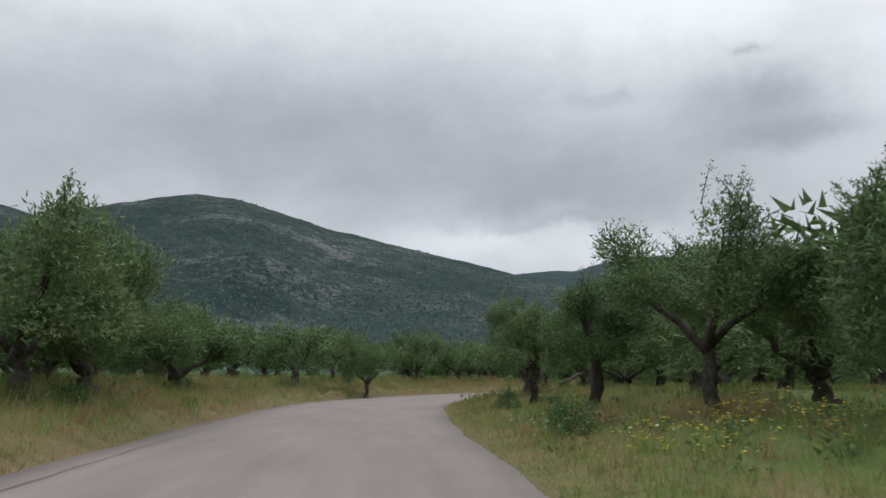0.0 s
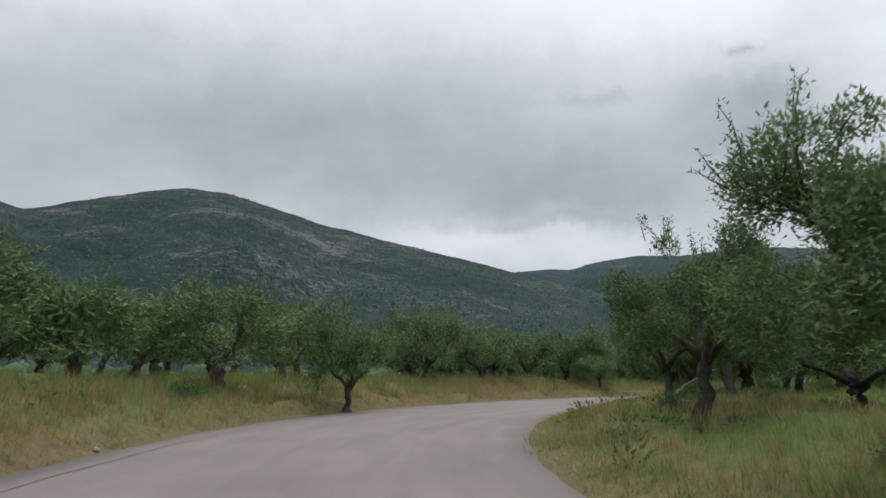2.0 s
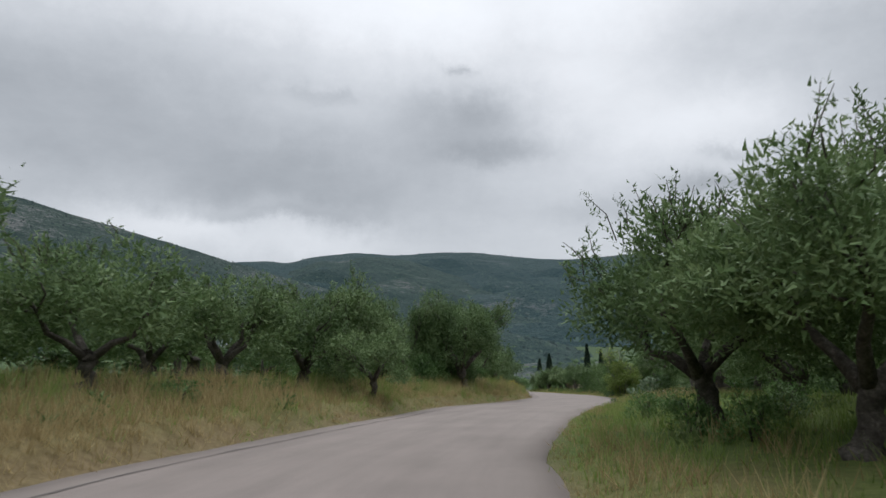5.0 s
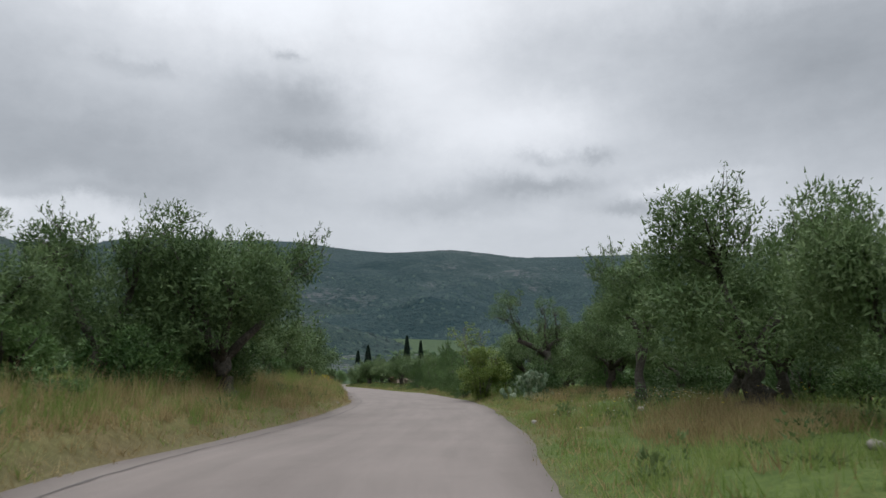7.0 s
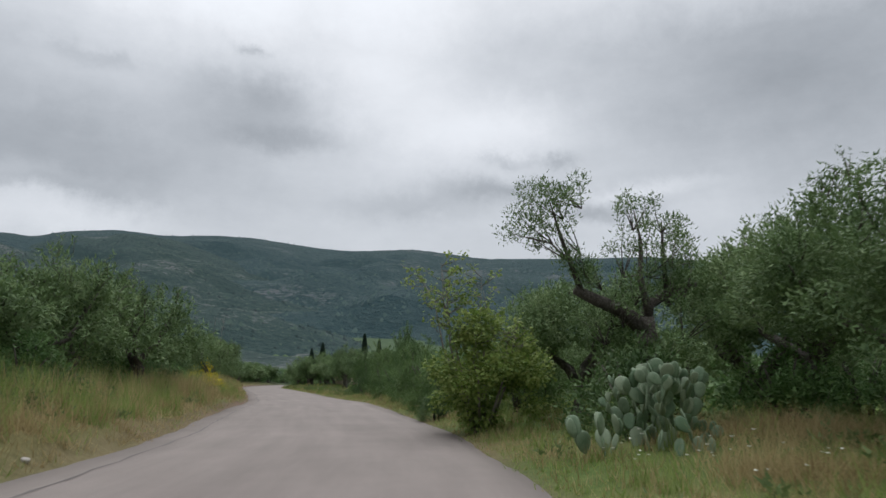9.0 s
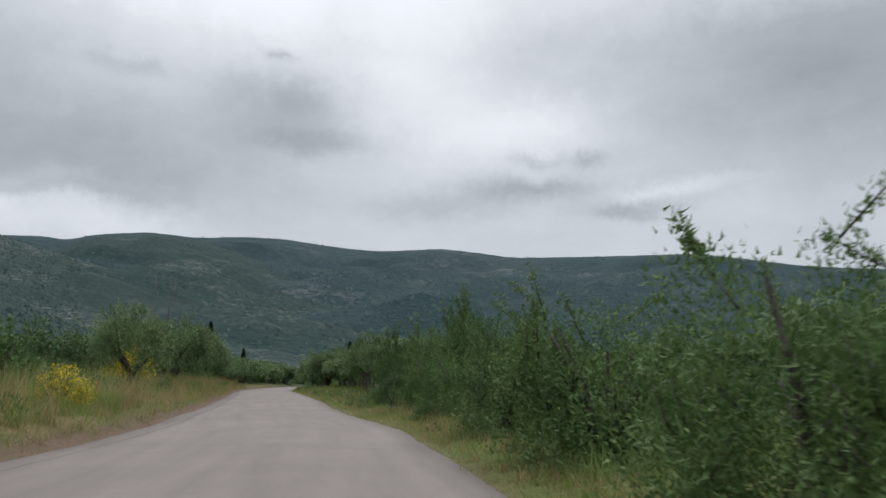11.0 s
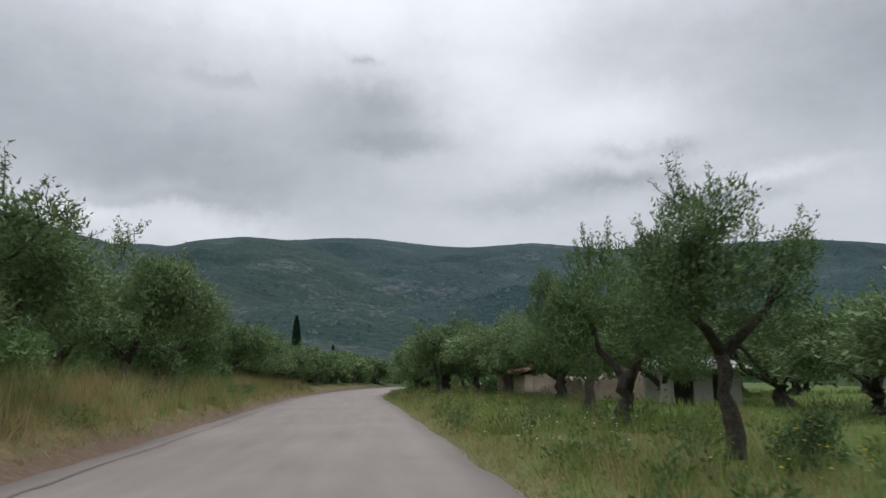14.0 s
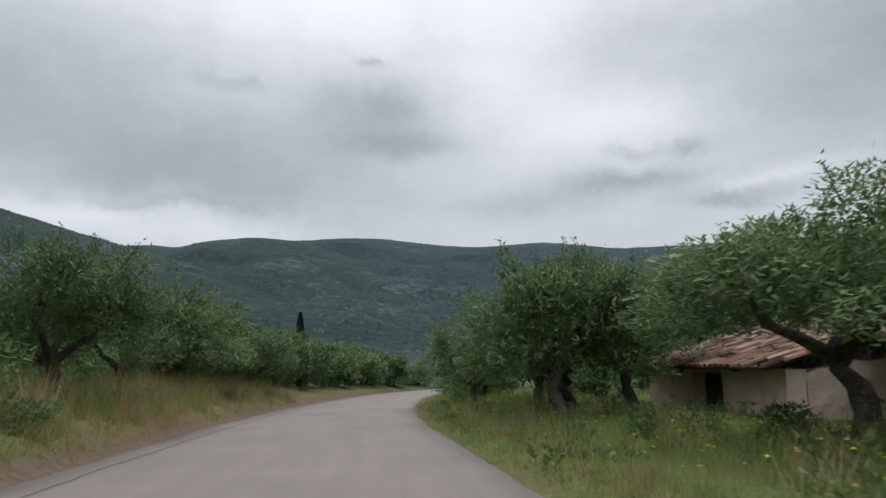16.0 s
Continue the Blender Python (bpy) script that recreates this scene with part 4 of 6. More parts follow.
# along the straight
grove_olive(64.6, 127.9, 4.5, 2.7, 1, FINE_OLIVES, label="thick-trunked ancient olive tree with a broad crown")
grove_olive(66.6, 135.3, 4.3, 1.4, 0, TALL_OLIVES)
grove_olive(73.4, 145.6, 5.6, 1.6, 2, TALL_OLIVES)
grove_olive(76.6, 150.4, 4.4, 1.6, 1, BROAD_OLIVES)
grove_olive(78.3, 152.5, 4.3, 2.3, 2, BROAD_OLIVES)
grove_olive(84.2, 167.4, 5.0, 2.0, 2, BROAD_OLIVES)
grove_olive(90.9, 161.9, 6.2, 2.5, 0, CLOSE_OLIVES)
grove_olive(93.2, 165.1, 6.0, 2.6, 2, CLOSE_OLIVES)
grove_olive(82.4, 168.4, 5.4, 2.5, 1, CLOSE_OLIVES)
grove_olive(79.6, 158.0, 4.5, 3.0, 0, BROAD_OLIVES, label="forked olive tree with low arching limbs by a ruin")
grove_olive(90.5, 158.7, 5.4, 2.8, 6)
grove_olive(81.0, 167.0, 4.9, 2.2, 5)
grove_olive(69.6, 140.4, 4.8, 1.5, 1, CLOSE_OLIVES, label="thick-trunked olive tree with low spreading limbs")
grove_olive(88.2, 175.3, 6.2, 2.0, 5)
grove_olive(85.2, 173.2, 5.0, 1.8, 2)
grove_olive(85.6, 178.4, 4.6, 1.9, 7)
grove_olive(69.1, 172.4, 5.2, 2.4, 3, CLOSE_OLIVES)
grove_olive(61.6, 156.9, 6.8, 2.8, 6, CLOSE_OLIVES)
grove_olive(56.8, 145.4, 5.3, 2.5, 5, CLOSE_OLIVES)
grove_olive(43.4, 88.0, 5.2, 2.1, 5, CLOSE_OLIVES)
grove_olive(59.0, 163.0, 6.9, 3.4, 6)
grove_olive(63.9, 164.7, 5.5, 2.6, 4, CLOSE_OLIVES)
grove_olive(89.8, 154.4, 5.2, 2.6, 3, CLOSE_OLIVES)
grove_olive(85.6, 150.0, 4.4, 2.4, 0, CLOSE_OLIVES)
for _x, _y, _k in ((81.4, 144.2, 0), (79.5, 140.0, 1), (86.6, 142.1, 2), (81.6, 136.7, 3), (87.8, 137.7, 4), (92.9, 151.2, 0), (97.1, 149.7, 2), (93.7, 143.6, 3)):
    grove_olive(_x, _y, 4.2 + 0.2 * _k, 2.3, _k)
grove_olive(50.8, 137.7, 4.8, 2.5, 3, CLOSE_OLIVES)
grove_olive(54.1, 140.6, 4.4, 2.4, 4)
grove_olive(49.0, 127.7, 4.6, 1.5, 2)
grove_olive(71.5, 180.5, 5.0, 2.6, 1)
grove_olive(75.5, 187.0, 5.0, 2.6, 2)


for _k in range(15):          # the row that closes in on the lane further down
    _i = int((252 + 4.6 * _k) / 0.5)
    _x, _y = LANE[_i] - LANE_N[_i] * (6.6 + 0.7 * math.sin(_k * 2.3))
    grove_olive(_x, _y, 4.4 + 0.5 * math.sin(_k * 1.7), 2.3, _k, MID_OLIVES if _k > 3 else NEAR_OLIVES)


def fill_grove():
    """The rest of the grove in loose rows behind the nearest trees."""
    rng = random.Random(17)
    spots = []
    for gx in np.arange(-75, 165, 6.5):
        for gy in np.arange(-20, 250, 6.5):
            spots.append((gx + rng.uniform(-1.5, 1.5), gy + rng.uniform(-1.5, 1.5)))
    xs, ys = np.array(spots).T
    side, st = lane_coords(xs, ys)
    n = 0
    for x, y, s, q in sorted(zip(xs, ys, side, st), key=lambda r: abs(r[2])):
        d = abs(s)
        if d < 9.0 or d > 62 or q < 35 or any((x - a) ** 2 + (y - b) ** 2 < (r + 1.7) ** 2 for a, b, r in TAKEN):
            continue
        kit = NEAR_OLIVES if d < (14.5 if q > 150 else 12.5) else MID_OLIVES if d < 30 else FAR_OLIVES
        h, r = rng.uniform(3.7, 4.9), rng.uniform(2.0, 2.7)
        grove_olive(x, y, h, r, rng.randrange(100), kit)
        n += 1
        if n >= 235:
            break


# ---- shrubs, tall bushes and odd trees ----
SHRUBS = [shrub(400 + k, 5200, 0.088, SHRUB_LEAF, skirt=8) for k in range(4)]
DARKS = [shrub(420 + k, 5200, 0.082, DARK_LEAF, "dense dark evergreen shrub beside the lane", spiky=10, skirt=8) for k in range(3)]
FAR_SHRUBS = [shrub(440 + k, 1100, 0.21, SHRUB_LEAF if k % 2 else DARK_LEAF, spiky=5) for k in range(4)]
BIG_BUSH = [shrub(460 + k, 16000, 0.045, WILD_LEAF, "tall wild olive bush grown out of a neglected verge", spiky=58, ratio=0.36, skirt=16, shoot=(0.85, 0.5, 0.7)[k]) for k in range(3)]


def bush(kit, x, y, height, radius, which, label=""):
    TAKEN.append((x, y, radius))
    return place(kit, which % len(kit), x, y, height, radius, _turns.uniform(0, 360), 1.9, 1.15, 0.08, label)


# thicket above the bank after the bend
P5_LABEL = "tall dense dark-leaved tree overhanging the bank"
grove_olive(20.7, 79.1, 7.0, 2.6, 5, CLOSE_OLIVES, label=P5_LABEL)
grove_olive(21.2, 83.6, 6.2, 2.5, 0, CLOSE_OLIVES)
grove_olive(17.0, 80.6, 6.2, 2.5, 4, CLOSE_OLIVES)
grove_olive(12.6, 75.4, 5.2, 2.1, 1, CLOSE_OLIVES)
grove_olive(9.3, 66.6, 4.6, 1.9, 4)
grove_olive(25.4, 91.6, 5.6, 2.2, 0, CLOSE_OLIVES)
grove_olive(31.6, 101.5, 5.2, 2.5, 6)
grove_olive(36.6, 105.7, 5.3, 2.2, 0)
grove_olive(33.2, 102.4, 5.6, 2.0, 4)
grove_olive(38.6, 113.4, 4.6, 2.4, 1)
bush(SHRUBS, 37.0, 107.8, 2.0, 1.5, 1)
bush(DARKS, 39.8, 113.0, 1.9, 1.5, 2)
grove_olive(27.6, 99.0, 5.2, 2.2, 3)
bush(SHRUBS, 17.6, 78.2, 2.0, 1.6, 0)
bush(SHRUBS, 20.4, 83.2, 2.6, 1.9, 2)
bush(SHRUBS, 21.8, 85.2, 2.4, 1.7, 0)
bush(DARKS, 25.2, 90.0, 2.6, 1.9, 0)
bush(SHRUBS, 13.8, 75.0, 2.1, 1.5, 1)
bush(DARKS, 21.1, 81.6, 2.2, 1.5, 1)
bush(SHRUBS, 10.7, 72.2, 2.0, 1.4, 2)
bush(SHRUBS, 22.8, 87.0, 2.4, 1.7, 3)
bush(DARKS, 9.6, 68.6, 2.0, 1.3, 2)
bush(DARKS, 27.1, 94.6, 1.8, 1.5, 2)
bush(SHRUBS, 31.0, 98.4, 1.9, 1.5, 0)
bush(DARKS, 34.4, 105.4, 2.4, 1.6, 0)
bush(SHRUBS, 38.2, 111.4, 1.8, 1.4, 2)
bush(DARKS, 40.6, 117.4, 2.3, 1.7, 1)
bush(SHRUBS, 43.0, 121.0, 2.7, 2.0, 3)
bush(DARKS, 45.5, 127.0, 3.0, 2.1, 2)
bush(DARKS, 47.8, 136.0, 3.2, 2.2, 0)
bush(SHRUBS, 51.5, 140.6, 3.1, 2.3, 1)
bush(DARKS, 54.0, 147.4, 3.3, 2.4, 1)
bush(SHRUBS, 57.2, 151.6, 3.2, 2.2, 2)
bush(DARKS, 62.6, 160.4, 2.8, 2.0, 2)
bush(SHRUBS, 66.6, 169.0, 3.0, 2.2, 3)
bush(SHRUBS, 73.6, 184.4, 3.2, 2.3, 0)
bush(DARKS, 78.0, 191.8, 3.4, 2.4, 1)
bush(SHRUBS, 82.4, 199.0, 3.5, 2.5, 2)
bush(DARKS, 87.5, 206.5, 3.6, 2.6, 0)
bush(SHRUBS, 93.5, 214.5, 3.0, 2.5, 3)
bush(SHRUBS, 100.5, 223.0, 3.2, 2.6, 1)
bush(DARKS, 109.0, 233.0, 3.4, 2.8, 2)
bush(SHRUBS, 118.0, 243.0, 3.5, 3.0, 0)
# undergrowth behind the inner trees
bush(DARKS, 39.5, 83.6, 2.4, 1.6, 1)
bush(SHRUBS, 43.2, 82.0, 2.2, 1.6, 2)
bush(DARKS, 46.4, 79.6, 2.4, 1.8, 0)
bush(SHRUBS, 49.8, 82.6, 2.6, 1.9, 0)
bush(DARKS, 41.9, 92.7, 1.0, 0.7, 2, "low dark round bush by the lane")
bush(BIG_BUSH, 44.6, 91.4, 3.4, 1.8, 0)
bush(BIG_BUSH, 45.6, 96.4, 2.8, 1.6, 1)
bush(BIG_BUSH, 48.6, 100.8, 2.9, 1.9, 2)
bush(BIG_BUSH, 51.2, 105.4, 2.6, 1.7, 0)
bush(BIG_BUSH, 53.6, 110.0, 2.6, 1.5, 1)
bush(SHRUBS, 36.6, 66.0, 1.8, 1.4, 1, "shrub with yellowing leaves below the trees")
bush(BIG_BUSH, 59.1, 121.1, 3.3, 1.55, 0)
bush(BIG_BUSH, 57.2, 116.2, 3.0, 1.6, 1)
bush(BIG_BUSH, 61.2, 118.0, 4.9, 2.3, 2)
bush(BIG_BUSH, 62.2, 122.5, 4.5, 1.9, 2)
bush(BIG_BUSH, 62.9, 117.4, 4.7, 2.1, 1)
bush(DARKS, 57.6, 119.4, 1.9, 0.9, 2, "brownish half-dry bush at the edge of the lane")
bush(BIG_BUSH, 64.0, 121.5, 5.2, 2.3, 0)
bush(DARKS, 37.6, 68.4, 2.2, 1.8, 1)
bush(DARKS, 35.2, 63.4, 2.2, 1.8, 2)
bush(DARKS, 40.6, 74.2, 2.2, 1.8, 0)
bush(BIG_BUSH, 66.5, 129.3, 2.8, 1.5, 1)
bush(DARKS, 68.4, 130.0, 2.6, 1.7, 0)
bush(SHRUBS, 89.6, 183.6, 2.8, 2.0, 2)
bush(DARKS, 93.6, 191.0, 3.0, 2.2, 1)
bush(SHRUBS, 99.0, 199.0, 3.2, 2.4, 0)
bush(DARKS, 106.0, 208.0, 3.3, 2.6, 2)
bush(SHRUBS, 115.0, 219.0, 3.4, 2.8, 1)

BROOMS = [shrub(480 + k, 3400, 0.075, BROOM_LEAF, "broom bush covered in yellow flowers", "broom bush", "broom bushes", "broom_bush", 8, 0.5) for k in range(2)]
bush(BROOMS, 43.9, 115.4, 1.4, 1.0, 0)
bush(BROOMS, 49.9, 131.2, 2.5, 1.3, 1)


LOW = [shrub(490 + k, 1300, 0.13, DARK_LEAF if k % 2 else SHRUB_LEAF, "low leafy weed bush in the verge grass", "weed bush", "low bushes on the verges", "low_bush", 6, 0.42, 6) for k in range(4)]
bush(LOW, 31.4, 70.2, 0.9, 1.0, 1)
bush(LOW, 2.9, 18.9, 0.6, 0.6, 0)


def verge_bushes():
    """Low bushes and tall weeds scattered through both verges."""
    rng = random.Random(29)
    for k in range(70):
        st = rng.uniform(150, 262) if k < 46 else rng.uniform(55, 150)
        left = rng.random() < 0.55
        off = rng.uniform(4.6, 8.0) * (-1 if left else 1)
        i = min(len(LANE) - 1, int(st / 0.5))
        x, y = LANE[i] + LANE_N[i] * off
        bush(LOW, x, y, rng.uniform(0.45, 1.0), rng.uniform(0.35, 0.75), rng.randrange(9))


def fill_thickets():
    """Scrub between the trees further from the lane and down the valley."""
    rng = random.Random(23)
    for k in range(75):
        st = rng.uniform(118, 310)
        left = rng.random() < 0.5
        off = rng.uniform(10.5, 34) * (-1 if left else 1)
        i = min(len(LANE) - 1, int(st / 0.5))
        x, y = LANE[i] + LANE_N[i] * off
        if any((x - a) ** 2 + (y - b) ** 2 < (r * 0.8 + 1.2) ** 2 for a, b, r in TAKEN):
            continue
        if not left and 195 < st < 255 and abs(off) < 30:
            continue
        bush(FAR_SHRUBS, x, y, rng.uniform(1.6, 2.8), rng.uniform(1.5, 2.6), rng.randrange(9))


verge_bushes()
fill_thickets()
fill_grove()


def drop_spares():
    """Kit pieces that found no place are taken away."""
    for kit in (CLOSE_OLIVES, TALL_OLIVES, BROAD_OLIVES, FINE_OLIVES, NEAR_OLIVES, MID_OLIVES, FAR_OLIVES, SHRUBS, DARKS, FAR_SHRUBS, BIG_BUSH, BROOMS, LOW):
        for ob in kit:
            if ob not in PLACED:
                for child in list(ob.children):
                    bpy.data.objects.remove(child)
                bpy.data.objects.remove(ob)


drop_spares()


def valley_scrub():
    """Low canopy of scrub and far orchards over the valley floor, out to the foot of the hills."""
    rng = np.random.RandomState(71)
    n = 4600
    a, r = np.radians(rng.uniform(-85, 70, n)), np.sqrt(rng.uniform(70 ** 2, 520 ** 2, n))
    x, y = HUB[0] - np.sin(a) * r, HUB[1] + np.cos(a) * r
    side, st = lane_coords(x, y)
    keep = np.abs(side) > np.where(r < 150, 60, 40)
    x, y = x[keep], y[keep]
    n = len(x)
    P = np.stack([x, y, land(x, y)], 1)
    s = rng.uniform(1.5, 3.4, n)
    ring = np.array([(math.cos(t), math.sin(t), -0.1) for t in np.arange(6) * 1.0472] + [(0.7 * math.cos(t + .4), 0.7 * math.sin(t + .4), 0.75) for t in np.arange(6) * 1.0472] + [(0, 0, 1.05)])
    V = P[:, None] + ring[None] * s[:, None, None] * rng.uniform(0.7, 1.3, (n, 13, 3))
    F = []
    for k in range(6):
        b = (k + 1) % 6
        F += [(k, b, 6 + k), (b, 6 + b, 6 + k), (6 + k, 6 + b, 12)]
    F = (np.array(F)[None] + (np.arange(n) * 13)[:, None, None]).reshape(-1, 3)
    tagged(new("valley_scrub", mesh_from("valley_scrub", V.reshape(-1, 3), F, VALLEY_SCRUB, False)), "green scrub and far orchards across the valley floor", "scrub", kind="stuff")


valley_scrub()


def fig_tree(x, y):
    """A many-stemmed fig with thin pale branches and broad bright leaves, open at the top."""
    rng = np.random.RandomState(77)
    tree = thing("fig_tree", x, y, ground_z(x, y) - 0.05, "bright green fig tree with broad leaves and thin open branches", "fig tree")
    twigs = Tubes()
    pts, outs = [], []
    side = Vector((-0.76, 0.65, 0))           # the open top leans over the lane
    for k in range(8):
        a = 6.283 * k / 8 + rng.uniform(-0.3, 0.3)
        base = Vector((math.cos(a) * 0.15, math.sin(a) * 0.15, -0.05))
        if k < 5:
            tip = side * (0.10 + 0.27 * k) + Vector((rng.normal() * 0.25, rng.normal() * 0.25, rng.uniform(3.6, 4.5)))
        else:
            tip = Vector((math.cos(a) * 0.9, math.sin(a) * 0.9, rng.uniform(2.3, 3.0)))
        mid = base.lerp(tip, 0.5) + Vector((math.cos(a) * 0.2, math.sin(a) * 0.2, 0.1))
        tb = Tubes()
        tb.add([base, base.lerp(mid, 0.6), mid, mid.lerp(tip, 0.5) + Vector(rng.normal(size=3) * 0.08), tip], [0.045, 0.034, 0.022, 0.012, 0.005], 6, rng, 0.08)
        part("stem", tb.mesh("fig_stem", PALE_BARK), tree)
        for j in range(15):
            u = rng.uniform(0.55, 1.0)
            s = mid.lerp(tip, u * 2 - 1)
            b = rng.uniform(0, 6.283)
            ln = rng.uniform(0.3, 0.75)
            e = s + Vector((math.cos(b) * ln, math.sin(b) * ln, rng.uniform(0.05, 0.45)))
            twigs.add([s, s.lerp(e, 0.5) - Vector((0, 0, 0.04)), e], [0.012, 0.009, 0.004], 4)
            for m in range(16):
                w = rng.uniform(0.35, 1.05)
                pts.append(np.array(s.lerp(e, w)) + rng.normal(size=3) * 0.06)
                outs.append((math.cos(b), math.sin(b), 0.1))
    balls, sizes = [], []
    for k in range(30):                       # dense leafy body down to the grass
        a, q = rng.uniform(0, 6.283), math.sqrt(rng.rand())
        balls.append((math.cos(a) * q * 1.35 - side.x * 0.15, math.sin(a) * q * 1.35 - side.y * 0.15, 0.35 + rng.uniform(0.0, 2.45) * (1.05 - 0.45 * q * q)))
        sizes.append(rng.uniform(0.32, 0.55))
    body, dirs = scatter(rng, balls, sizes, 12000, 0.5)
    body[:, 2] = np.maximum(body[:, 2], 0.05 + 0.2 * rng.rand(len(body)))
    pts.extend(body)
    outs.extend(dirs)
    p, o = np.array(pts), unit(np.array(outs))
    n = len(p)
    a = unit(o + rng.normal(size=(n, 3)) * 0.6 - np.array([0, 0, 0.25]))
    b = unit(np.cross(a, np.array([0, 0, 1.0]) + rng.normal(size=(n, 3)) * 0.45))
    nn = np.cross(b, a)
    ln = rng.uniform(0.055, 0.108, n)[:, None]
    # lobed leaf outline, seven corners round a stalk
    shape = ((0, 0, 0), (0.35, 0.48, 0.05), (0.62, 0.30, 0.0), (0.72, 0.42, 0.04), (1.0, 0.0, -0.12), (0.72, -0.42, 0.04), (0.62, -0.30, 0.0), (0.35, -0.48, 0.05))
    V = np.stack([p + a * ln * u + b * ln * w + nn * ln * h for u, w, h in shape], 1)
    tagged(part("twig_work", twigs.mesh("fig_twigs", PALE_BARK), tree), kind="stuff")
    tagged(part("foliage", mesh_from("fig_leaves", V.reshape(-1, 3), np.arange(n * 8).reshape(n, 8), FIG_LEAF), tree), kind="stuff")


fig_tree(39.0, 87.6)


def open_olive(x, y):
    """A tall old olive with a broken limb and two thin, high crowns on bare stems."""
    rng = np.random.RandomState(91)
    tree = thing("olive_tree", x, y, ground_z(x, y) - 0.05, "tall open olive tree with broken limb and thin high crowns", "olive tree", "olive trees along the lane")
    R = Vector((0.756, -0.654, 0))
    F = Vector((0.654, 0.756, 0))

    def at(u, z, w=0.0):
        return R * u + F * w + Vector((0, 0, z))
    tb = Tubes()
    tb.add([at(0.3, -0.2), at(0.32, 0.5, 0.05), at(0.28, 1.2), at(0.38, 1.9, 0.08), at(0.3, 2.6)], [0.36, 0.27, 0.22, 0.22, 0.20], 11, rng, 0.22)
    part("trunk", tb.mesh("olive_trunk", BARK), tree)
    runs = (([at(0.3, 2.3), at(-0.2, 2.75, 0.1), at(-0.75, 2.95, 0.1), at(-1.3, 3.2)], [0.19, 0.17, 0.15, 0.11]),
            ([at(-1.15, 3.1), at(-1.35, 3.7), at(-1.6, 4.3, -0.1), at(-1.85, 5.3, 0.1)], [0.09, 0.065, 0.045, 0.015]),
            ([at(0.3, 2.3), at(0.45, 2.9, 0.2), at(0.95, 3.2, 0.3), at(1.6, 3.4, 0.3)], [0.17, 0.14, 0.11, 0.05]),
            ([at(0.4, 2.6), at(0.2, 3.5), at(0.25, 4.3), at(0.1, 5.1)], [0.09, 0.07, 0.04, 0.012]),
            ([at(0.9, 3.1, 0.3), at(0.85, 4.0, 0.3), at(0.8, 4.9, 0.2)], [0.07, 0.045, 0.012]))
    for pts, rad in runs:
        tb = Tubes()
        tb.add(pts, rad, 7, rng, 0.14)
        part("limb", tb.mesh("olive_limb", BARK), tree)
    crowns = ((-2.15, 5.4, 0.6), (-1.55, 5.65, 0.58), (-2.5, 4.8, 0.52), (-1.6, 4.55, 0.55), (-1.3, 3.95, 0.5), (-2.0, 4.4, 0.4), (0.1, 5.15, 0.5), (1.0, 5.1, 0.52), (-0.25, 4.05, 0.55),
              (-0.95, 3.75, 0.45), (0.5, 4.05, 0.6), (1.3, 4.3, 0.6), (1.15, 3.4, 0.6), (1.7, 3.6, 0.7), (0.1, 3.4, 0.45), (1.6, 2.6, 0.6), (-0.9, 2.5, 0.4), (0.3, 2.3, 0.45), (-0.3, 2.9, 0.35), (0.6, 1.7, 0.45), (-0.1, 1.2, 0.5))
    twigs = Tubes()
    cc, rr = [], []
    for u, z, r in crowns:
        c = at(u, z, rng.normal() * 0.35)
        stem = at(u * 0.72, z - 0.55)
        for k in range(5):
            e = c + Vector(rng.normal(size=3) * r * 0.55)
            twigs.add([stem, stem.lerp(e, 0.6) + Vector(rng.normal(size=3) * 0.05), e], [0.018, 0.012, 0.004], 4)
            cc.append(tuple(e))
            rr.append(r * rng.uniform(0.4, 0.7))
    p, d = scatter(rng, cc, rr, 14000, 0.3)
    a, b = leaf_dirs(rng, unit(d + np.array([0, 0, 0.4])), 0.0, 0.3)
    ln = 0.075 * rng.uniform(0.7, 1.4, len(p))
    tagged(part("twig_work", twigs.mesh("olive_twigs", BARK), tree), kind="stuff")
    tagged(part("crown", leaf_mesh("open_crown", p, a, b, ln, ln * 0.34, OLIVE_LEAF, True), tree), kind="stuff")


open_olive(40.4, 84.1)


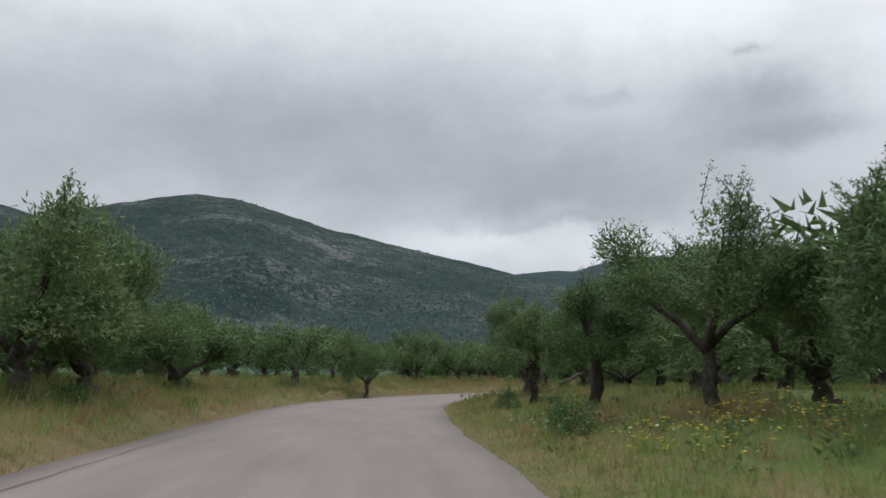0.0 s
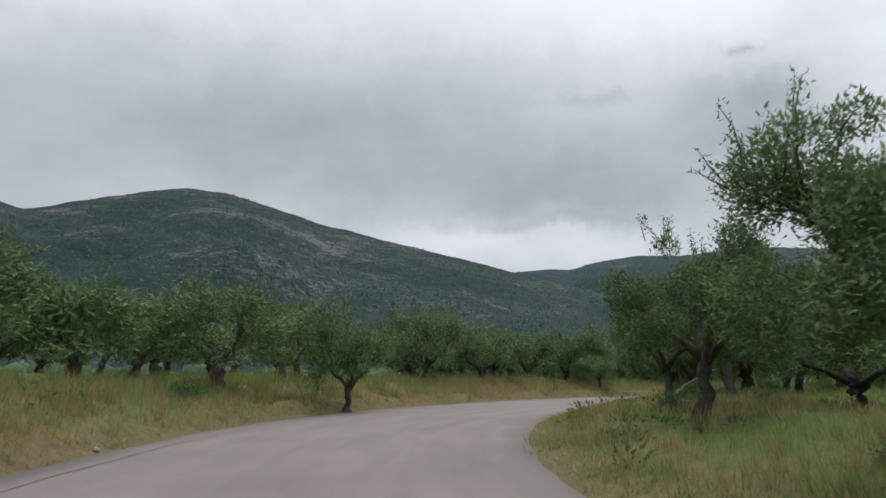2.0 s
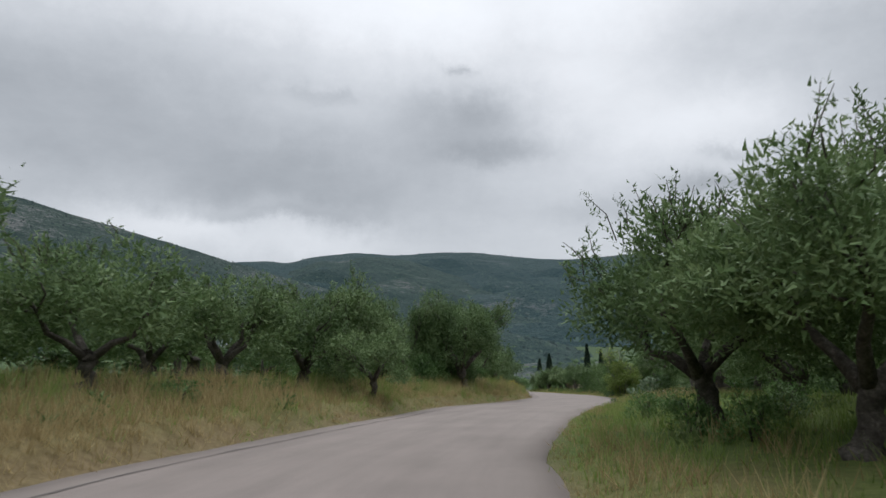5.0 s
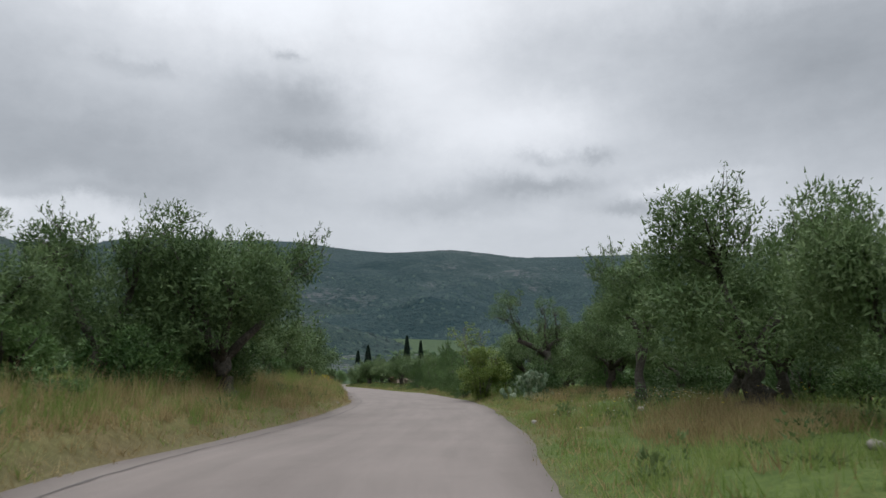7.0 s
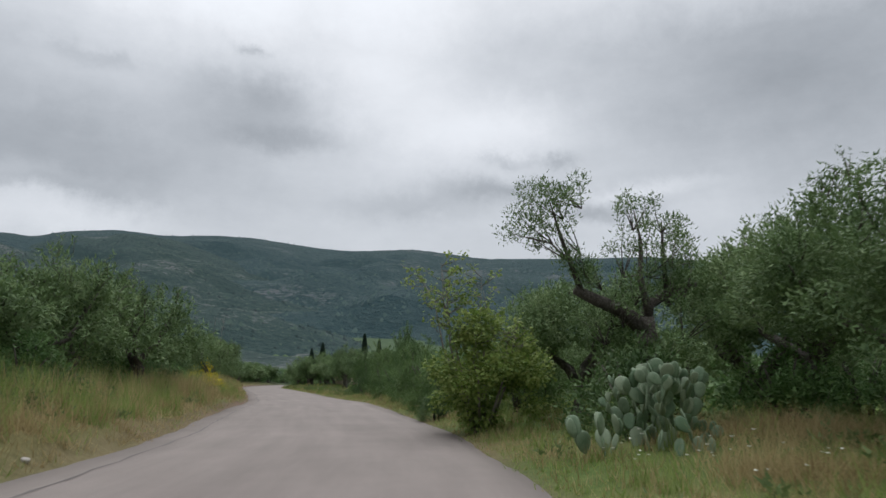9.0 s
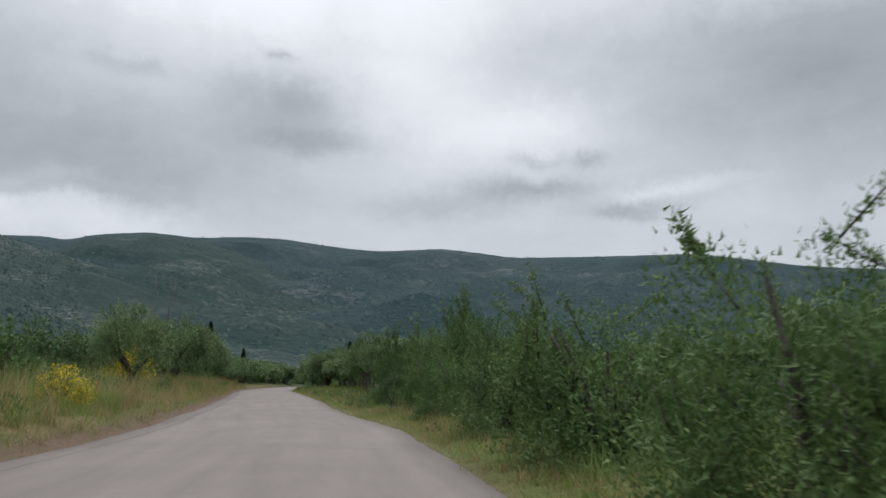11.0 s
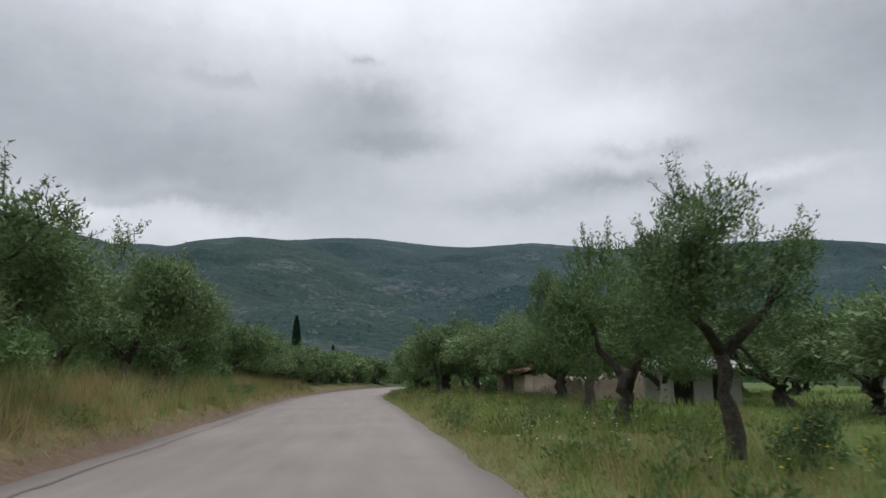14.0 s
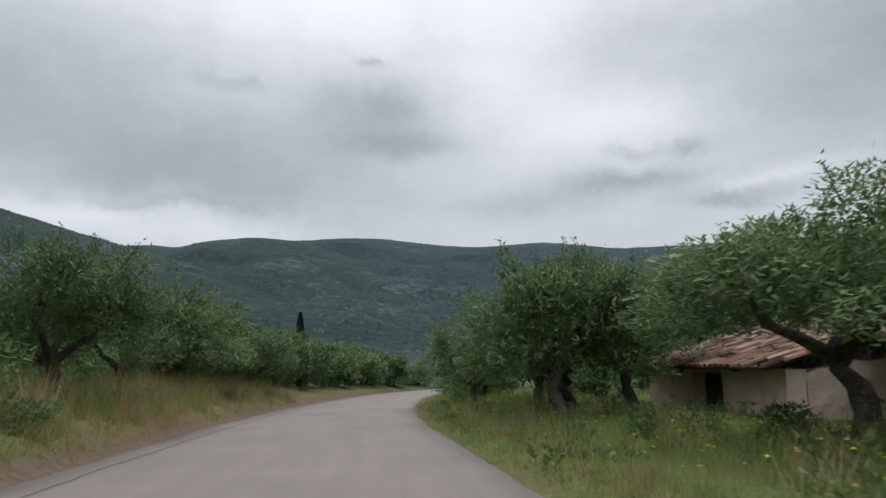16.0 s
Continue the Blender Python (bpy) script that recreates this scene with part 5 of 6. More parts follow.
def prickly_pear(x, y):
    """Prickly pear: flat oval pads growing out of one another, each pad a part."""
    rng = random.Random(9)
    plant = thing("prickly_pear", x, y, ground_z(x, y) - 0.05, "large grey-green prickly pear cactus with flat oval pads", "cactus")
    bm = bmesh.new()
    bmesh.ops.create_uvsphere(bm, u_segments=12, v_segments=8, radius=0.5)
    for v in bm.verts:
        t = v.co.z + 0.5
        v.co.x *= 0.72 * (0.75 + 0.45 * t)
        v.co.y *= 0.16
        v.co.z += 0.5
    pad = bm_mesh("pad", bm, CACTUS_SKIN, True)
    pads = []

    def grow(base, yaw, tilt, lean, size, depth):
        m = Matrix.Translation(base) @ Matrix.Rotation(radians(yaw), 4, "Z") @ Euler((radians(tilt), radians(lean), 0)).to_matrix().to_4x4() @ Matrix.Scale(size, 4)
        pads.append(m)
        if depth and len(pads) < 150:
            for k in range(rng.choice((1, 2, 2, 3))):
                u = rng.uniform(-0.34, 0.34)
                grow(m @ Vector((u, 0, 0.97 - abs(u) * 0.55)), yaw + rng.uniform(-60, 60), tilt * 0.5 + rng.uniform(-22, 22), lean * 0.4 + u * 95 + rng.uniform(-12, 12), size * rng.uniform(0.78, 1.0), depth - 1)
    for k in range(24):
        a, q = rng.uniform(0, 6.283), 1.2 * math.sqrt(rng.random())
        grow(Vector((math.cos(a) * q, math.sin(a) * q, 0.0)), rng.uniform(0, 360), rng.uniform(-18, 18), rng.uniform(-25, 25), rng.uniform(0.28, 0.40), 4 if q < 0.7 else rng.choice((1, 2)))
    for m in pads:
        ob = part("pad", pad, plant)
        ob.matrix_local = m


prickly_pear(36.4, 81.2)


def cypress(x, y, height, radius, seed):
    """A slim dark cypress: short trunk and a spindle of steep sprays."""
    rng = np.random.RandomState(seed)
    z = ground_z(x, y)
    tree = thing("cypress", x, y, z - 0.1, "slim dark green cypress rising above the scrub", "cypress", "cypresses in the valley")
    tb = Tubes()
    tb.add([(0, 0, -0.5), (0, 0, height * 0.4), (0, 0, height * 0.8)], [0.35, 0.25, 0.05], 6)
    part("trunk", tb.mesh("cypress_trunk", BARK), tree)
    n = 2600
    u = rng.rand(n) ** 0.8
    r = radius * np.minimum(1, (u + 0.05) * 5) * (1 - u) ** 0.62 * (0.75 + 0.35 * rng.rand(n))
    a = rng.uniform(0, 6.283, n)
    p = np.stack([np.cos(a) * r, np.sin(a) * r, u * height * 0.97 + 0.3], 1)
    o = unit(np.stack([np.cos(a) * 0.25, np.sin(a) * 0.25, np.ones(n)], 1) + rng.normal(size=(n, 3)) * 0.12)
    b = unit(np.cross(o, rng.normal(size=(n, 3))))
    ln = height * 0.055 * rng.uniform(0.6, 1.3, n)
    tagged(part("foliage", leaf_mesh("cypress_foliage", p, o, b, ln, ln * 0.42, CYPRESS_LEAF), tree), kind="stuff")


def bearing(eye, az, dist):
    a = radians(az)
    return eye[0] - math.sin(a) * dist, eye[1] + math.cos(a) * dist


cypress(*bearing((11.8, 56.2), -35.0, 430), 20.0, 2.3, 1)
cypress(*bearing((11.8, 56.2), -36.1, 440), 16.5, 1.9, 2)
cypress(*bearing((11.8, 56.2), -31.9, 420), 14.5, 2.4, 3)
cypress(*bearing((11.8, 56.2), -31.1, 425), 11.5, 1.9, 4)
cypress(*bearing((49.2, 110.7), -20.1, 330), 22.5, 2.4, 5)
cypress(*bearing((49.2, 110.7), -22.8, 350), 10.0, 1.8, 6)


def bare_sapling(x, y, height, seed):
    """A leafless young tree with fine upright twigs."""
    rng = np.random.RandomState(seed)
    tree = thing("bare_sapling", x, y, ground_z(x, y) - 0.05, "thin leafless sapling rising above the bushes", "sapling", "bare saplings")
    lean = rng.uniform(0.08, 0.16)
    tb = Tubes()
    tb.add([(0, 0, -0.1), (lean * height * 0.3, 0.05, height * 0.35), (lean * height * 0.7, 0, height * 0.7), (lean * height, 0, height)], [0.032, 0.024, 0.014, 0.004], 5)
    part("stem", tb.mesh("sapling_stem", DRY_WOOD), tree)
    tw = Tubes()
    for k in range(26):
        u = rng.uniform(0.35, 0.95)
        s = Vector((lean * height * u, 0, height * u))
        a = rng.uniform(0, 6.283)
        e = s + Vector((math.cos(a) * 0.22, math.sin(a) * 0.22, rng.uniform(0.35, 0.8)))
        tw.add([s, e], [0.010, 0.004], 3)
    tagged(part("twig_work", tw.mesh("sapling_twigs", DRY_WOOD), tree), kind="stuff")


bare_sapling(51.8, 133.3, 6.0, 1)
bare_sapling(50.9, 132.8, 5.7, 2)


def fallen_limb():
    """A dead forked limb propped against an olive."""
    ob = thing("fallen_limb", 6.2, 37.4, ground_z(6.2, 37.4), "weathered grey dead limb leaning up from the grass", "fallen limb")
    rng = np.random.RandomState(4)
    tb = Tubes()
    tb.add([(-0.55, -0.2, -0.08), (-0.2, 0.05, 0.16), (0.2, 0.28, 0.22), (0.6, 0.5, 0.52), (1.0, 0.55, 0.62), (1.5, 0.75, 0.98), (2.0, 0.8, 1.12)], [0.10, 0.125, 0.085, 0.11, 0.07, 0.085, 0.045], 9, rng, 0.34)
    part("limb", tb.mesh("dead_limb", DRY_WOOD), ob)
    tb = Tubes()
    tb.add([(0.5, 0.45, 0.45), (0.9, 0.2, 0.75), (1.3, -0.1, 1.2)], [0.07, 0.05, 0.02], 6, rng, 0.12)
    part("branch", tb.mesh("dead_branch", DRY_WOOD), ob)


fallen_limb()


def stone(x, y, w, h, seed):
    rng = random.Random(seed)
    bm = bmesh.new()
    bmesh.ops.create_icosphere(bm, subdivisions=2, radius=0.5)
    for v in bm.verts:
        v.co = Vector((v.co.x * w, v.co.y * w * 0.75, v.co.z * h)) * (1 + 0.28 * noise.noise(v.co * 2.1 + Vector((seed * 3.1, 0, 0))))
    ob = new("stone", bm_mesh("stone", bm, STONE, True))
    ob.matrix_world = pose(x, y, ground_z(x, y) + h * 0.28, 0, 0, rng.uniform(0, 360))
    tagged(ob, "pale weathered limestone lying in the grass", "stone", "loose stones on the verge")


stone(22.2, 60.3, 0.30, 0.17, 1)
stone(25.6, 70.0, 0.18, 0.13, 2)
stone(28.3, 68.6, 0.22, 0.15, 3)
stone(36.0, 78.8, 0.24, 0.15, 4)
stone(54.6, 112.2, 0.50, 0.32, 5)
stone(28.9, 86.4, 0.15, 0.10, 7)
stone(-7.9, 24.0, 0.15, 0.10, 8)
stone(52.9, 108.8, 0.45, 0.3, 9)
stone(2.0, 8.4, 0.22, 0.16, 10)


# ---- the ruin and the hut among the trees ----
def box(bm, x0, x1, y0, y1, z0, z1):
    v = [bm.verts.new(p) for p in ((x0, y0, z0), (x1, y0, z0), (x1, y1, z0), (x0, y1, z0), (x0, y0, z1), (x1, y0, z1), (x1, y1, z1), (x0, y1, z1))]
    for f in ((0, 3, 2, 1), (4, 5, 6, 7), (0, 1, 5, 4), (1, 2, 6, 5), (2, 3, 7, 6), (3, 0, 4, 7)):
        bm.faces.new([v[i] for i in f])


def ragged_wall(length, height, thick, seed, slope=0.0):
    """A rubble wall panel with a broken top: columns of uneven height in one closed mesh."""
    rng = random.Random(seed)
    n = max(3, int(length / 0.3))
    rows = 7
    V, F = [], []
    tops = [height + slope * i / n + rng.uniform(-0.10, 0.08) for i in range(n + 1)]
    for s in (0, 1):
        for i in range(n + 1):
            for k in range(rows + 1):
                V.append((length * i / n, s * thick + (rng.uniform(-0.025, 0.025)), -0.4 + (tops[i] + 0.4) * k / rows))
    w = (n + 1) * (rows + 1)
    at = lambda s, i, k: s * w + i * (rows + 1) + k  # noqa: E731
    for i in range(n):
        for k in range(rows):
            F.append((at(0, i, k), at(0, i + 1, k), at(0, i + 1, k + 1), at(0, i, k + 1)))
            F.append((at(1, i, k), at(1, i, k + 1), at(1, i + 1, k + 1), at(1, i + 1, k)))
        F.append((at(0, i, rows), at(0, i + 1, rows), at(1, i + 1, rows), at(1, i, rows)))
    for k in range(rows):
        F.append((at(0, 0, k), at(0, 0, k + 1), at(1, 0, k + 1), at(1, 0, k)))
        F.append((at(0, n, k), at(1, n, k), at(1, n, k + 1), at(0, n, k + 1)))
    return mesh_from("ruin_wall", V, F, PLASTER, False)


def ruin():
    """A long low roofless outbuilding with its front along the lane, two doorways, and a patch of clay roof left."""
    a, b = Vector((86.9, 169.0, 0)), Vector((79.8, 153.2, 0))
    run = (b - a)
    length = run.length
    ang = math.degrees(math.atan2(run.y, run.x))
    z = min(ground_z(*a[:2]), ground_z(*b[:2])) - 0.05
    house = thing("stone_ruin", a.x, a.y, z, "long low ruined farm building of pinkish plastered rubble", "ruin", turn=ang)
    # local x runs along the front; -y is towards the lane; the middle is set back between two wings
    depth, back = 5.0, 2.7

    def wall(x, y, run, height, seed, turn=0.0, slope=0.0):
        part("wall", ragged_wall(run, height, 0.5, seed, slope), house).matrix_local = pose(x, y, 0, 0, 0, turn)

    def doorway(x, y, wide, high):
        bm = bmesh.new()
        box(bm, x - 0.15, x + wide + 0.15, y + 0.1, y + 0.45, high, high + 0.16)
        part("lintel", bm_mesh("lintel", bm, STONE), house)
        # dark panel in place of the unlit inside seen through the opening
        bm = bmesh.new()
        box(bm, x + 0.02, x + wide - 0.02, y + 0.40, y + 0.46, -0.1, high)
        part("door", bm_mesh("door", bm, DARK_INSIDE), house, "dark panel standing in for the shaded inside of the opening")
    wall(-0.6, 0, 3.3, 1.45, 1)
    doorway(2.7, 0, 1.75, 1.36)
    wall(4.45, 0, 3.05, 1.5, 2)
    wall(7.5, 0.52, back - 0.04, 1.45, 3, 90, 0.5)
    doorway(7.5, back, 2.7, 1.55)
    wall(10.2, back, 4.5, 1.7, 4)
    wall(14.7, 0, length - 13.9, 1.5, 5)
    wall(15.2, 0.52, back, 1.45, 6, 90, 0.2)
    wall(-0.6, depth, length + 1.4, 2.85, 51)
    for xx, s in ((-0.1, 61), (length + 0.8, 62)):
        wall(xx, 0.52, depth - 0.54, 1.5, s, 90, 1.2)
    # what is left of the roof: rows of half-round clay tiles
    bm = bmesh.new()
    seg = [(math.cos(t) * 0.09, math.sin(t) * 0.07) for t in np.linspace(0, math.pi, 6)]
    lo = [bm.verts.new((u, 0, w)) for u, w in seg]
    hi = [bm.verts.new((u * 0.82, 0.42, w * 0.85 + 0.012)) for u, w in seg]
    for k in range(5):
        bm.faces.new((lo[k], lo[k + 1], hi[k + 1], hi[k]))
    bmesh.ops.solidify(bm, geom=bm.faces[:], thickness=0.014)
    tile = bm_mesh("roof_tile", bm, ROOF_TILE)
    bm = bmesh.new()
    box(bm, -0.8, 7.7, -0.2, 5.1, 1.6, 1.66)
    box(bm, 7.704, 14.9, 2.45, 5.1, 1.6, 1.66)
    deck = bm_mesh("roof_deck", bm, DARK_INSIDE)
    deckob = part("roof", deck, house, "sagging roof of old clay tiles over the middle and one wing")
    deckob.matrix_local = pose(0, 0, 0, 15, 0, 0)
    rng = random.Random(12)
    for r in range(10):
        for c in range(52):
            x, y = -0.7 + c * 0.298, -0.28 + r * 0.56
            if rng.random() < 0.07 or (x > 7.7 and y < 2.3):
                continue
            t = part("roof_tile", tile, deckob)
            t.matrix_local = pose(x, y, 1.67, rng.uniform(-3, 3), rng.uniform(-4, 4), rng.uniform(-5, 5)) @ Matrix.Scale(1.46, 4)


ruin()


def hut(x, y, turn):
    z = ground_z(x, y) - 0.05
    ob = thing("field_hut", x, y, z, "small field hut with pale sheet roof and dark doorways", "hut", turn=turn)
    w, d, h, t = 3.1, 2.4, 1.45, 0.2
    bm = bmesh.new()
    for x0, x1 in ((-w / 2, -1.05), (-0.25, 0.45), (1.05, w / 2)):
        box(bm, x0, x1, -d / 2, -d / 2 + t, -0.2, h)
    box(bm, -1.05, -0.25, -d / 2, -d / 2 + t, 1.3, h)
    box(bm, 0.45, 1.05, -d / 2, -d / 2 + t, 1.3, h)
    box(bm, -w / 2, w / 2, d / 2 - t, d / 2, -0.2, h)
    box(bm, -w / 2, -w / 2 + t, -d / 2 + t, d / 2 - t, -0.2, h)
    box(bm, w / 2 - t, w / 2, -d / 2 + t, d / 2 - t, -0.2, h)
    part("wall", bm_mesh("hut_wall", bm, WHITE_WALL), ob)
    # dark panels paint the inside shade of the two open doorways
    for x0, x1 in ((-1.05, -0.25), (0.45, 1.05)):
        bm = bmesh.new()
        box(bm, x0 + 0.02, x1 - 0.02, -d / 2 + 0.14, -d / 2 + 0.18, -0.15, 1.29)
        part("door", bm_mesh("hut_shade_panel", bm, DARK_INSIDE), ob)
    n = 40
    V, F = [], []
    for s in (0, 1):
        for i in range(n + 1):
            xx = -w / 2 - 0.3 + (w + 0.6) * i / n
            zz = 0.025 * math.cos(i * math.pi)
            V += [(xx, -d / 2 - 0.4, h + 0.05 + zz + s * 0.02), (xx, d / 2 + 0.3, h + 0.5 + zz + s * 0.02)]
    m = 2 * (n + 1)
    for i in range(n):
        q = 2 * i
        F += [(q, q + 1, q + 3, q + 2), (m + q, m + q + 2, m + q + 3, m + q + 1), (q, q + 2, m + q + 2, m + q), (q + 1, m + q + 1, m + q + 3, q + 3)]
    F += [(0, m, m + 1, 1), (2 * n, 2 * n + 1, m + 2 * n + 1, m + 2 * n)]
    part("roof", mesh_from("hut_roof", V, F, PALE_METAL), ob, "pale corrugated sheet roof")


hut(81.2, 148.1, -31)


def on_hill(az, el):
    """The place on the hillsides seen from the hub at that azimuth and elevation."""
    best = None
    for X, Y, Z in (NEAR_HILL, (hx, hy, hz)):
        dx, dy = X - HUB[0], Y - HUB[1]
        dd = np.hypot(dx, dy)
        miss = (np.degrees(np.arctan2(-dx, dy)) - az) ** 2 + (np.degrees(np.arctan2(Z - 1, dd)) - el) ** 2 + dd * 1e-5
        miss[-4:] = 1e9
        k = np.unravel_index(miss.argmin(), miss.shape)
        cand = (miss[k], X[k], Y[k], Z[k])
        best = cand if best is None or cand[0] < best[0] else best
    return best[1:]


def far_house(az, el, w):
    """A small white house on the hillside with a pitched clay roof."""
    x, y, z = on_hill(az, el)
    house = thing("house", x, y, z, "small pale house with a clay roof on the hillside", "house", "houses on the hillside", turn=az)
    h = w * 0.42
    bm = bmesh.new()
    box(bm, -w / 2, w / 2, -w * 0.3, w * 0.3, -3, h + 2)
    part("wall", bm_mesh("house_wall", bm, WHITE_WALL), house)
    bm = bmesh.new()
    e = 0.4
    v = [bm.verts.new(p) for p in ((-w / 2 - e, -w * 0.3 - e, h + 2), (w / 2 + e, -w * 0.3 - e, h + 2), (w / 2 + e, w * 0.3 + e, h + 2), (-w / 2 - e, w * 0.3 + e, h + 2), (-w / 2 - e, 0, h + 2 + w * 0.16), (w / 2 + e, 0, h + 2 + w * 0.16))]
    for f in ((0, 1, 5, 4), (2, 3, 4, 5), (0, 4, 3), (1, 2, 5), (3, 2, 1, 0)):
        bm.faces.new([v[i] for i in f])
    part("roof", bm_mesh("house_roof", bm, ROOF_TILE), house)
    for k in (-0.28, 0.0, 0.28):
        bm = bmesh.new()
        box(bm, w * k - 0.5, w * k + 0.5, -w * 0.3 - 0.06, -w * 0.3 + 0.02, 2.6, 4.1)
        part("window", bm_mesh("house_window", bm, DARK_INSIDE), house)


far_house(-31.2, 3.5, 5.5)
far_house(-17.3, 8.2, 8)


# ---- grass, weeds and flowers ----
def verge_points(rng, n, s0, s1, lo, hi, left, power=1.0):
    """Places beside the lane: station from s0 to s1, lo to hi metres out from its edge."""
    st = rng.uniform(s0, s1, n)
    i = np.clip((st / 0.5).astype(int), 0, len(LANE) - 1)
    edge = np.interp(st, *zip(*(EDGE_L if left else EDGE_R)))
    off = (edge + lo + (hi - lo) * rng.rand(n) ** power) * (-1 if left else 1)
    xy = LANE[i] + LANE_N[i] * off[:, None]
    return xy[:, 0], xy[:, 1], np.abs(off) - edge, st


def blades(rng, x, y, h, w, per, spread, lean=0.85):
    """Tufts of thin bent blades."""
    n = len(x)
    z = land(x, y) - 0.04
    X, Y, Z = (np.repeat(v, per) for v in (x, y, z))
    H, W = np.repeat(h, per) * rng.uniform(0.55, 1.25, n * per), np.repeat(np.broadcast_to(w, n), per)
    X = X + rng.normal(size=n * per) * spread
    Y = Y + rng.normal(size=n * per) * spread
    a = rng.uniform(0, 6.283, n * per)
    dx, dy = np.cos(a), np.sin(a)
    b = rng.uniform(0.05, lean, n * per) * H
    t = rng.uniform(0, 6.283, n * per)
    base = np.stack([X, Y, Z], 1)
    sidev = np.stack([-dy, dx, np.zeros_like(dx)], 1) * W[:, None] * 0.62
    tip = base + np.stack([np.cos(t) * b, np.sin(t) * b, H], 1)
    V = np.stack([base - sidev, base + sidev, tip], 1).reshape(-1, 3)
    F = np.arange(n * per * 3).reshape(-1, 3)
    return V, F


def join(parts):
    V, F, k = [], [], 0
    for v, f in parts:
        V.append(v)
        F.append(f + k)
        k += len(v)
    return np.concatenate(V), np.concatenate(F)


def build_grass():
    rng = np.random.RandomState(41)
    dry, green = [], []
    #  count, stations, out from the edge, left?, dryness, height, blade width, blades a tuft, spread
    zones = (
        (11500, 38, 262, 0.05, 3.2, True, 0.74, 0.34, 0.014, 4, 0.07),
        (8000, 38, 262, 2.0, 8.0, True, 0.40, 0.40, 0.020, 4, 0.10),
        (6000, 38, 280, 7.0, 26.0, True, 0.28, 0.42, 0.045, 4, 0.22),
        (9000, 38, 262, 0.05, 1.5, False, 0.60, 0.24, 0.016, 4, 0.07),
        (14000, 38, 262, 0.8, 8.0, False, 0.36, 0.27, 0.016, 4, 0.10),
        (7000, 38, 280, 7.0, 26.0, False, 0.16, 0.36, 0.045, 4, 0.22),
    )
    for n, s0, s1, lo, hi, left, dryness, h, w, per, spread in zones:
        x, y, d, st = verge_points(rng, n, s0, s1, lo, hi, left)
        if left:                              # a strip of bare dirt beside the lane further on
            keep = (d > 0.4 * smooth(140, 180, st)) | (rng.rand(n) < 0.15)
            x, y, d, st = x[keep], y[keep], d[keep], st[keep]
            n = len(x)
        patch = 0.5 + 0.5 * ripple(x, y, 0.45, 8) + 0.22 * ripple(x, y, 1.7, 9)
        tall = h * (0.55 + 0.75 * np.clip(patch, 0, 1.2)) * (0.45 + 0.55 * smooth(0.0, 0.9, d))
        is_dry = rng.rand(n) < dryness - 0.16 * smooth(110, 170, st) + 0.38 * (patch - 0.5) + (0.0 if left else 0.16) * (1 - smooth(95, 106, st)) - (0.0 if left else 0.26) * lush(st)
        for mask, out in ((is_dry, dry), (~is_dry, green)):
            out.append(blades(rng, x[mask], y[mask], tall[mask], w, per, spread))
    # rounded clumps of taller grass, each of one colour
    for n, lo, hi, left, dryness, h in ((1900, 0.4, 3.6, True, 0.64, 0.60), (1100, 2.6, 7.0, True, 0.42, 0.66), (1300, 0.6, 6.5, False, 0.42, 0.42)):
        x, y, d, st = verge_points(rng, n, 40, 262, lo, hi, left)
        keep = d > (0.55 + 0.15 * smooth(140, 180, st) if left else 0.5)
        x, y, d, st = x[keep], y[keep], d[keep], st[keep]
        n = len(x)
        tall = h * rng.uniform(0.6, 1.25, n) * (0.65 + 0.35 * smooth(0.5, 2.0, d)) * (0.9 + (0.65 if left else 0.3) * smooth(110, 170, st))
        is_dry = rng.rand(n) < dryness - (0.0 if left else 0.1) * smooth(110, 170, st) - (0.0 if left else 0.22) * lush(st) + 0.3 * ripple(x, y, 0.3, 14)
        for mask, out in ((is_dry, dry), (~is_dry, green)):
            out.append(blades(rng, x[mask], y[mask], tall[mask], 0.017, 26, 0.13, 0.75))
    # low matted clumps that spill over the lane's edge
    for n, lo, hi, left, dryness, h in ((2600, 0.12, 1.7, True, 0.72, 0.27), (1300, 0.10, 1.0, False, 0.55, 0.20)):
        x, y, d, st = verge_points(rng, n, 40, 262, lo, hi, left)
        keep = d > (0.28 * smooth(140, 180, st) if left else 0.0)
        x, y, d, st = x[keep], y[keep], d[keep], st[keep]
        n = len(x)
        tall = h * rng.uniform(0.55, 1.35, n) * (0.6 + 0.4 * smooth(0.1, 0.8, d))
        is_dry = rng.rand(n) < dryness + 0.25 * ripple(x, y, 0.35, 15)
        for mask, out in ((is_dry, dry), (~is_dry, green)):
            out.append(blades(rng, x[mask], y[mask], tall[mask], 0.016, 14, 0.12, 1.5))
    # brown hay-like patches in the meadow
    for cx, cy, r, n in ((24.0, 63.2, 1.9, 560), (26.6, 65.4, 1.6, 300), (38.8, 76.2, 2.2, 800), (36.4, 74.6, 1.8, 600), (38.6, 79.9, 1.9, 460), (35.2, 78.3, 1.2, 240), (2.4, 9.0, 0.7, 220), (5.2, 8.6, 1.5, 400), (57.0, 113.6, 1.6, 700), (55.4, 111.8, 1.0, 400)):
        a, q = rng.uniform(0, 6.283, n), r * rng.rand(n) ** 0.75
        x, y = cx + np.cos(a) * q, cy + np.sin(a) * q
        dry.append(blades(rng, x, y, 0.30 + 0.26 * rng.rand(n), 0.013, 5, 0.08, 1.1))
    v, f = join(dry)
    tagged(new("dry_grass", mesh_from("dry_grass", v, f, DRY_GRASS)), "dry straw-coloured grass along the verges", "grass", kind="stuff")
    v, f = join(green)
    tagged(new("green_grass", mesh_from("green_grass", v, f, GREEN_GRASS)), "fresh green meadow grass under the trees", "grass", kind="stuff")


build_grass()


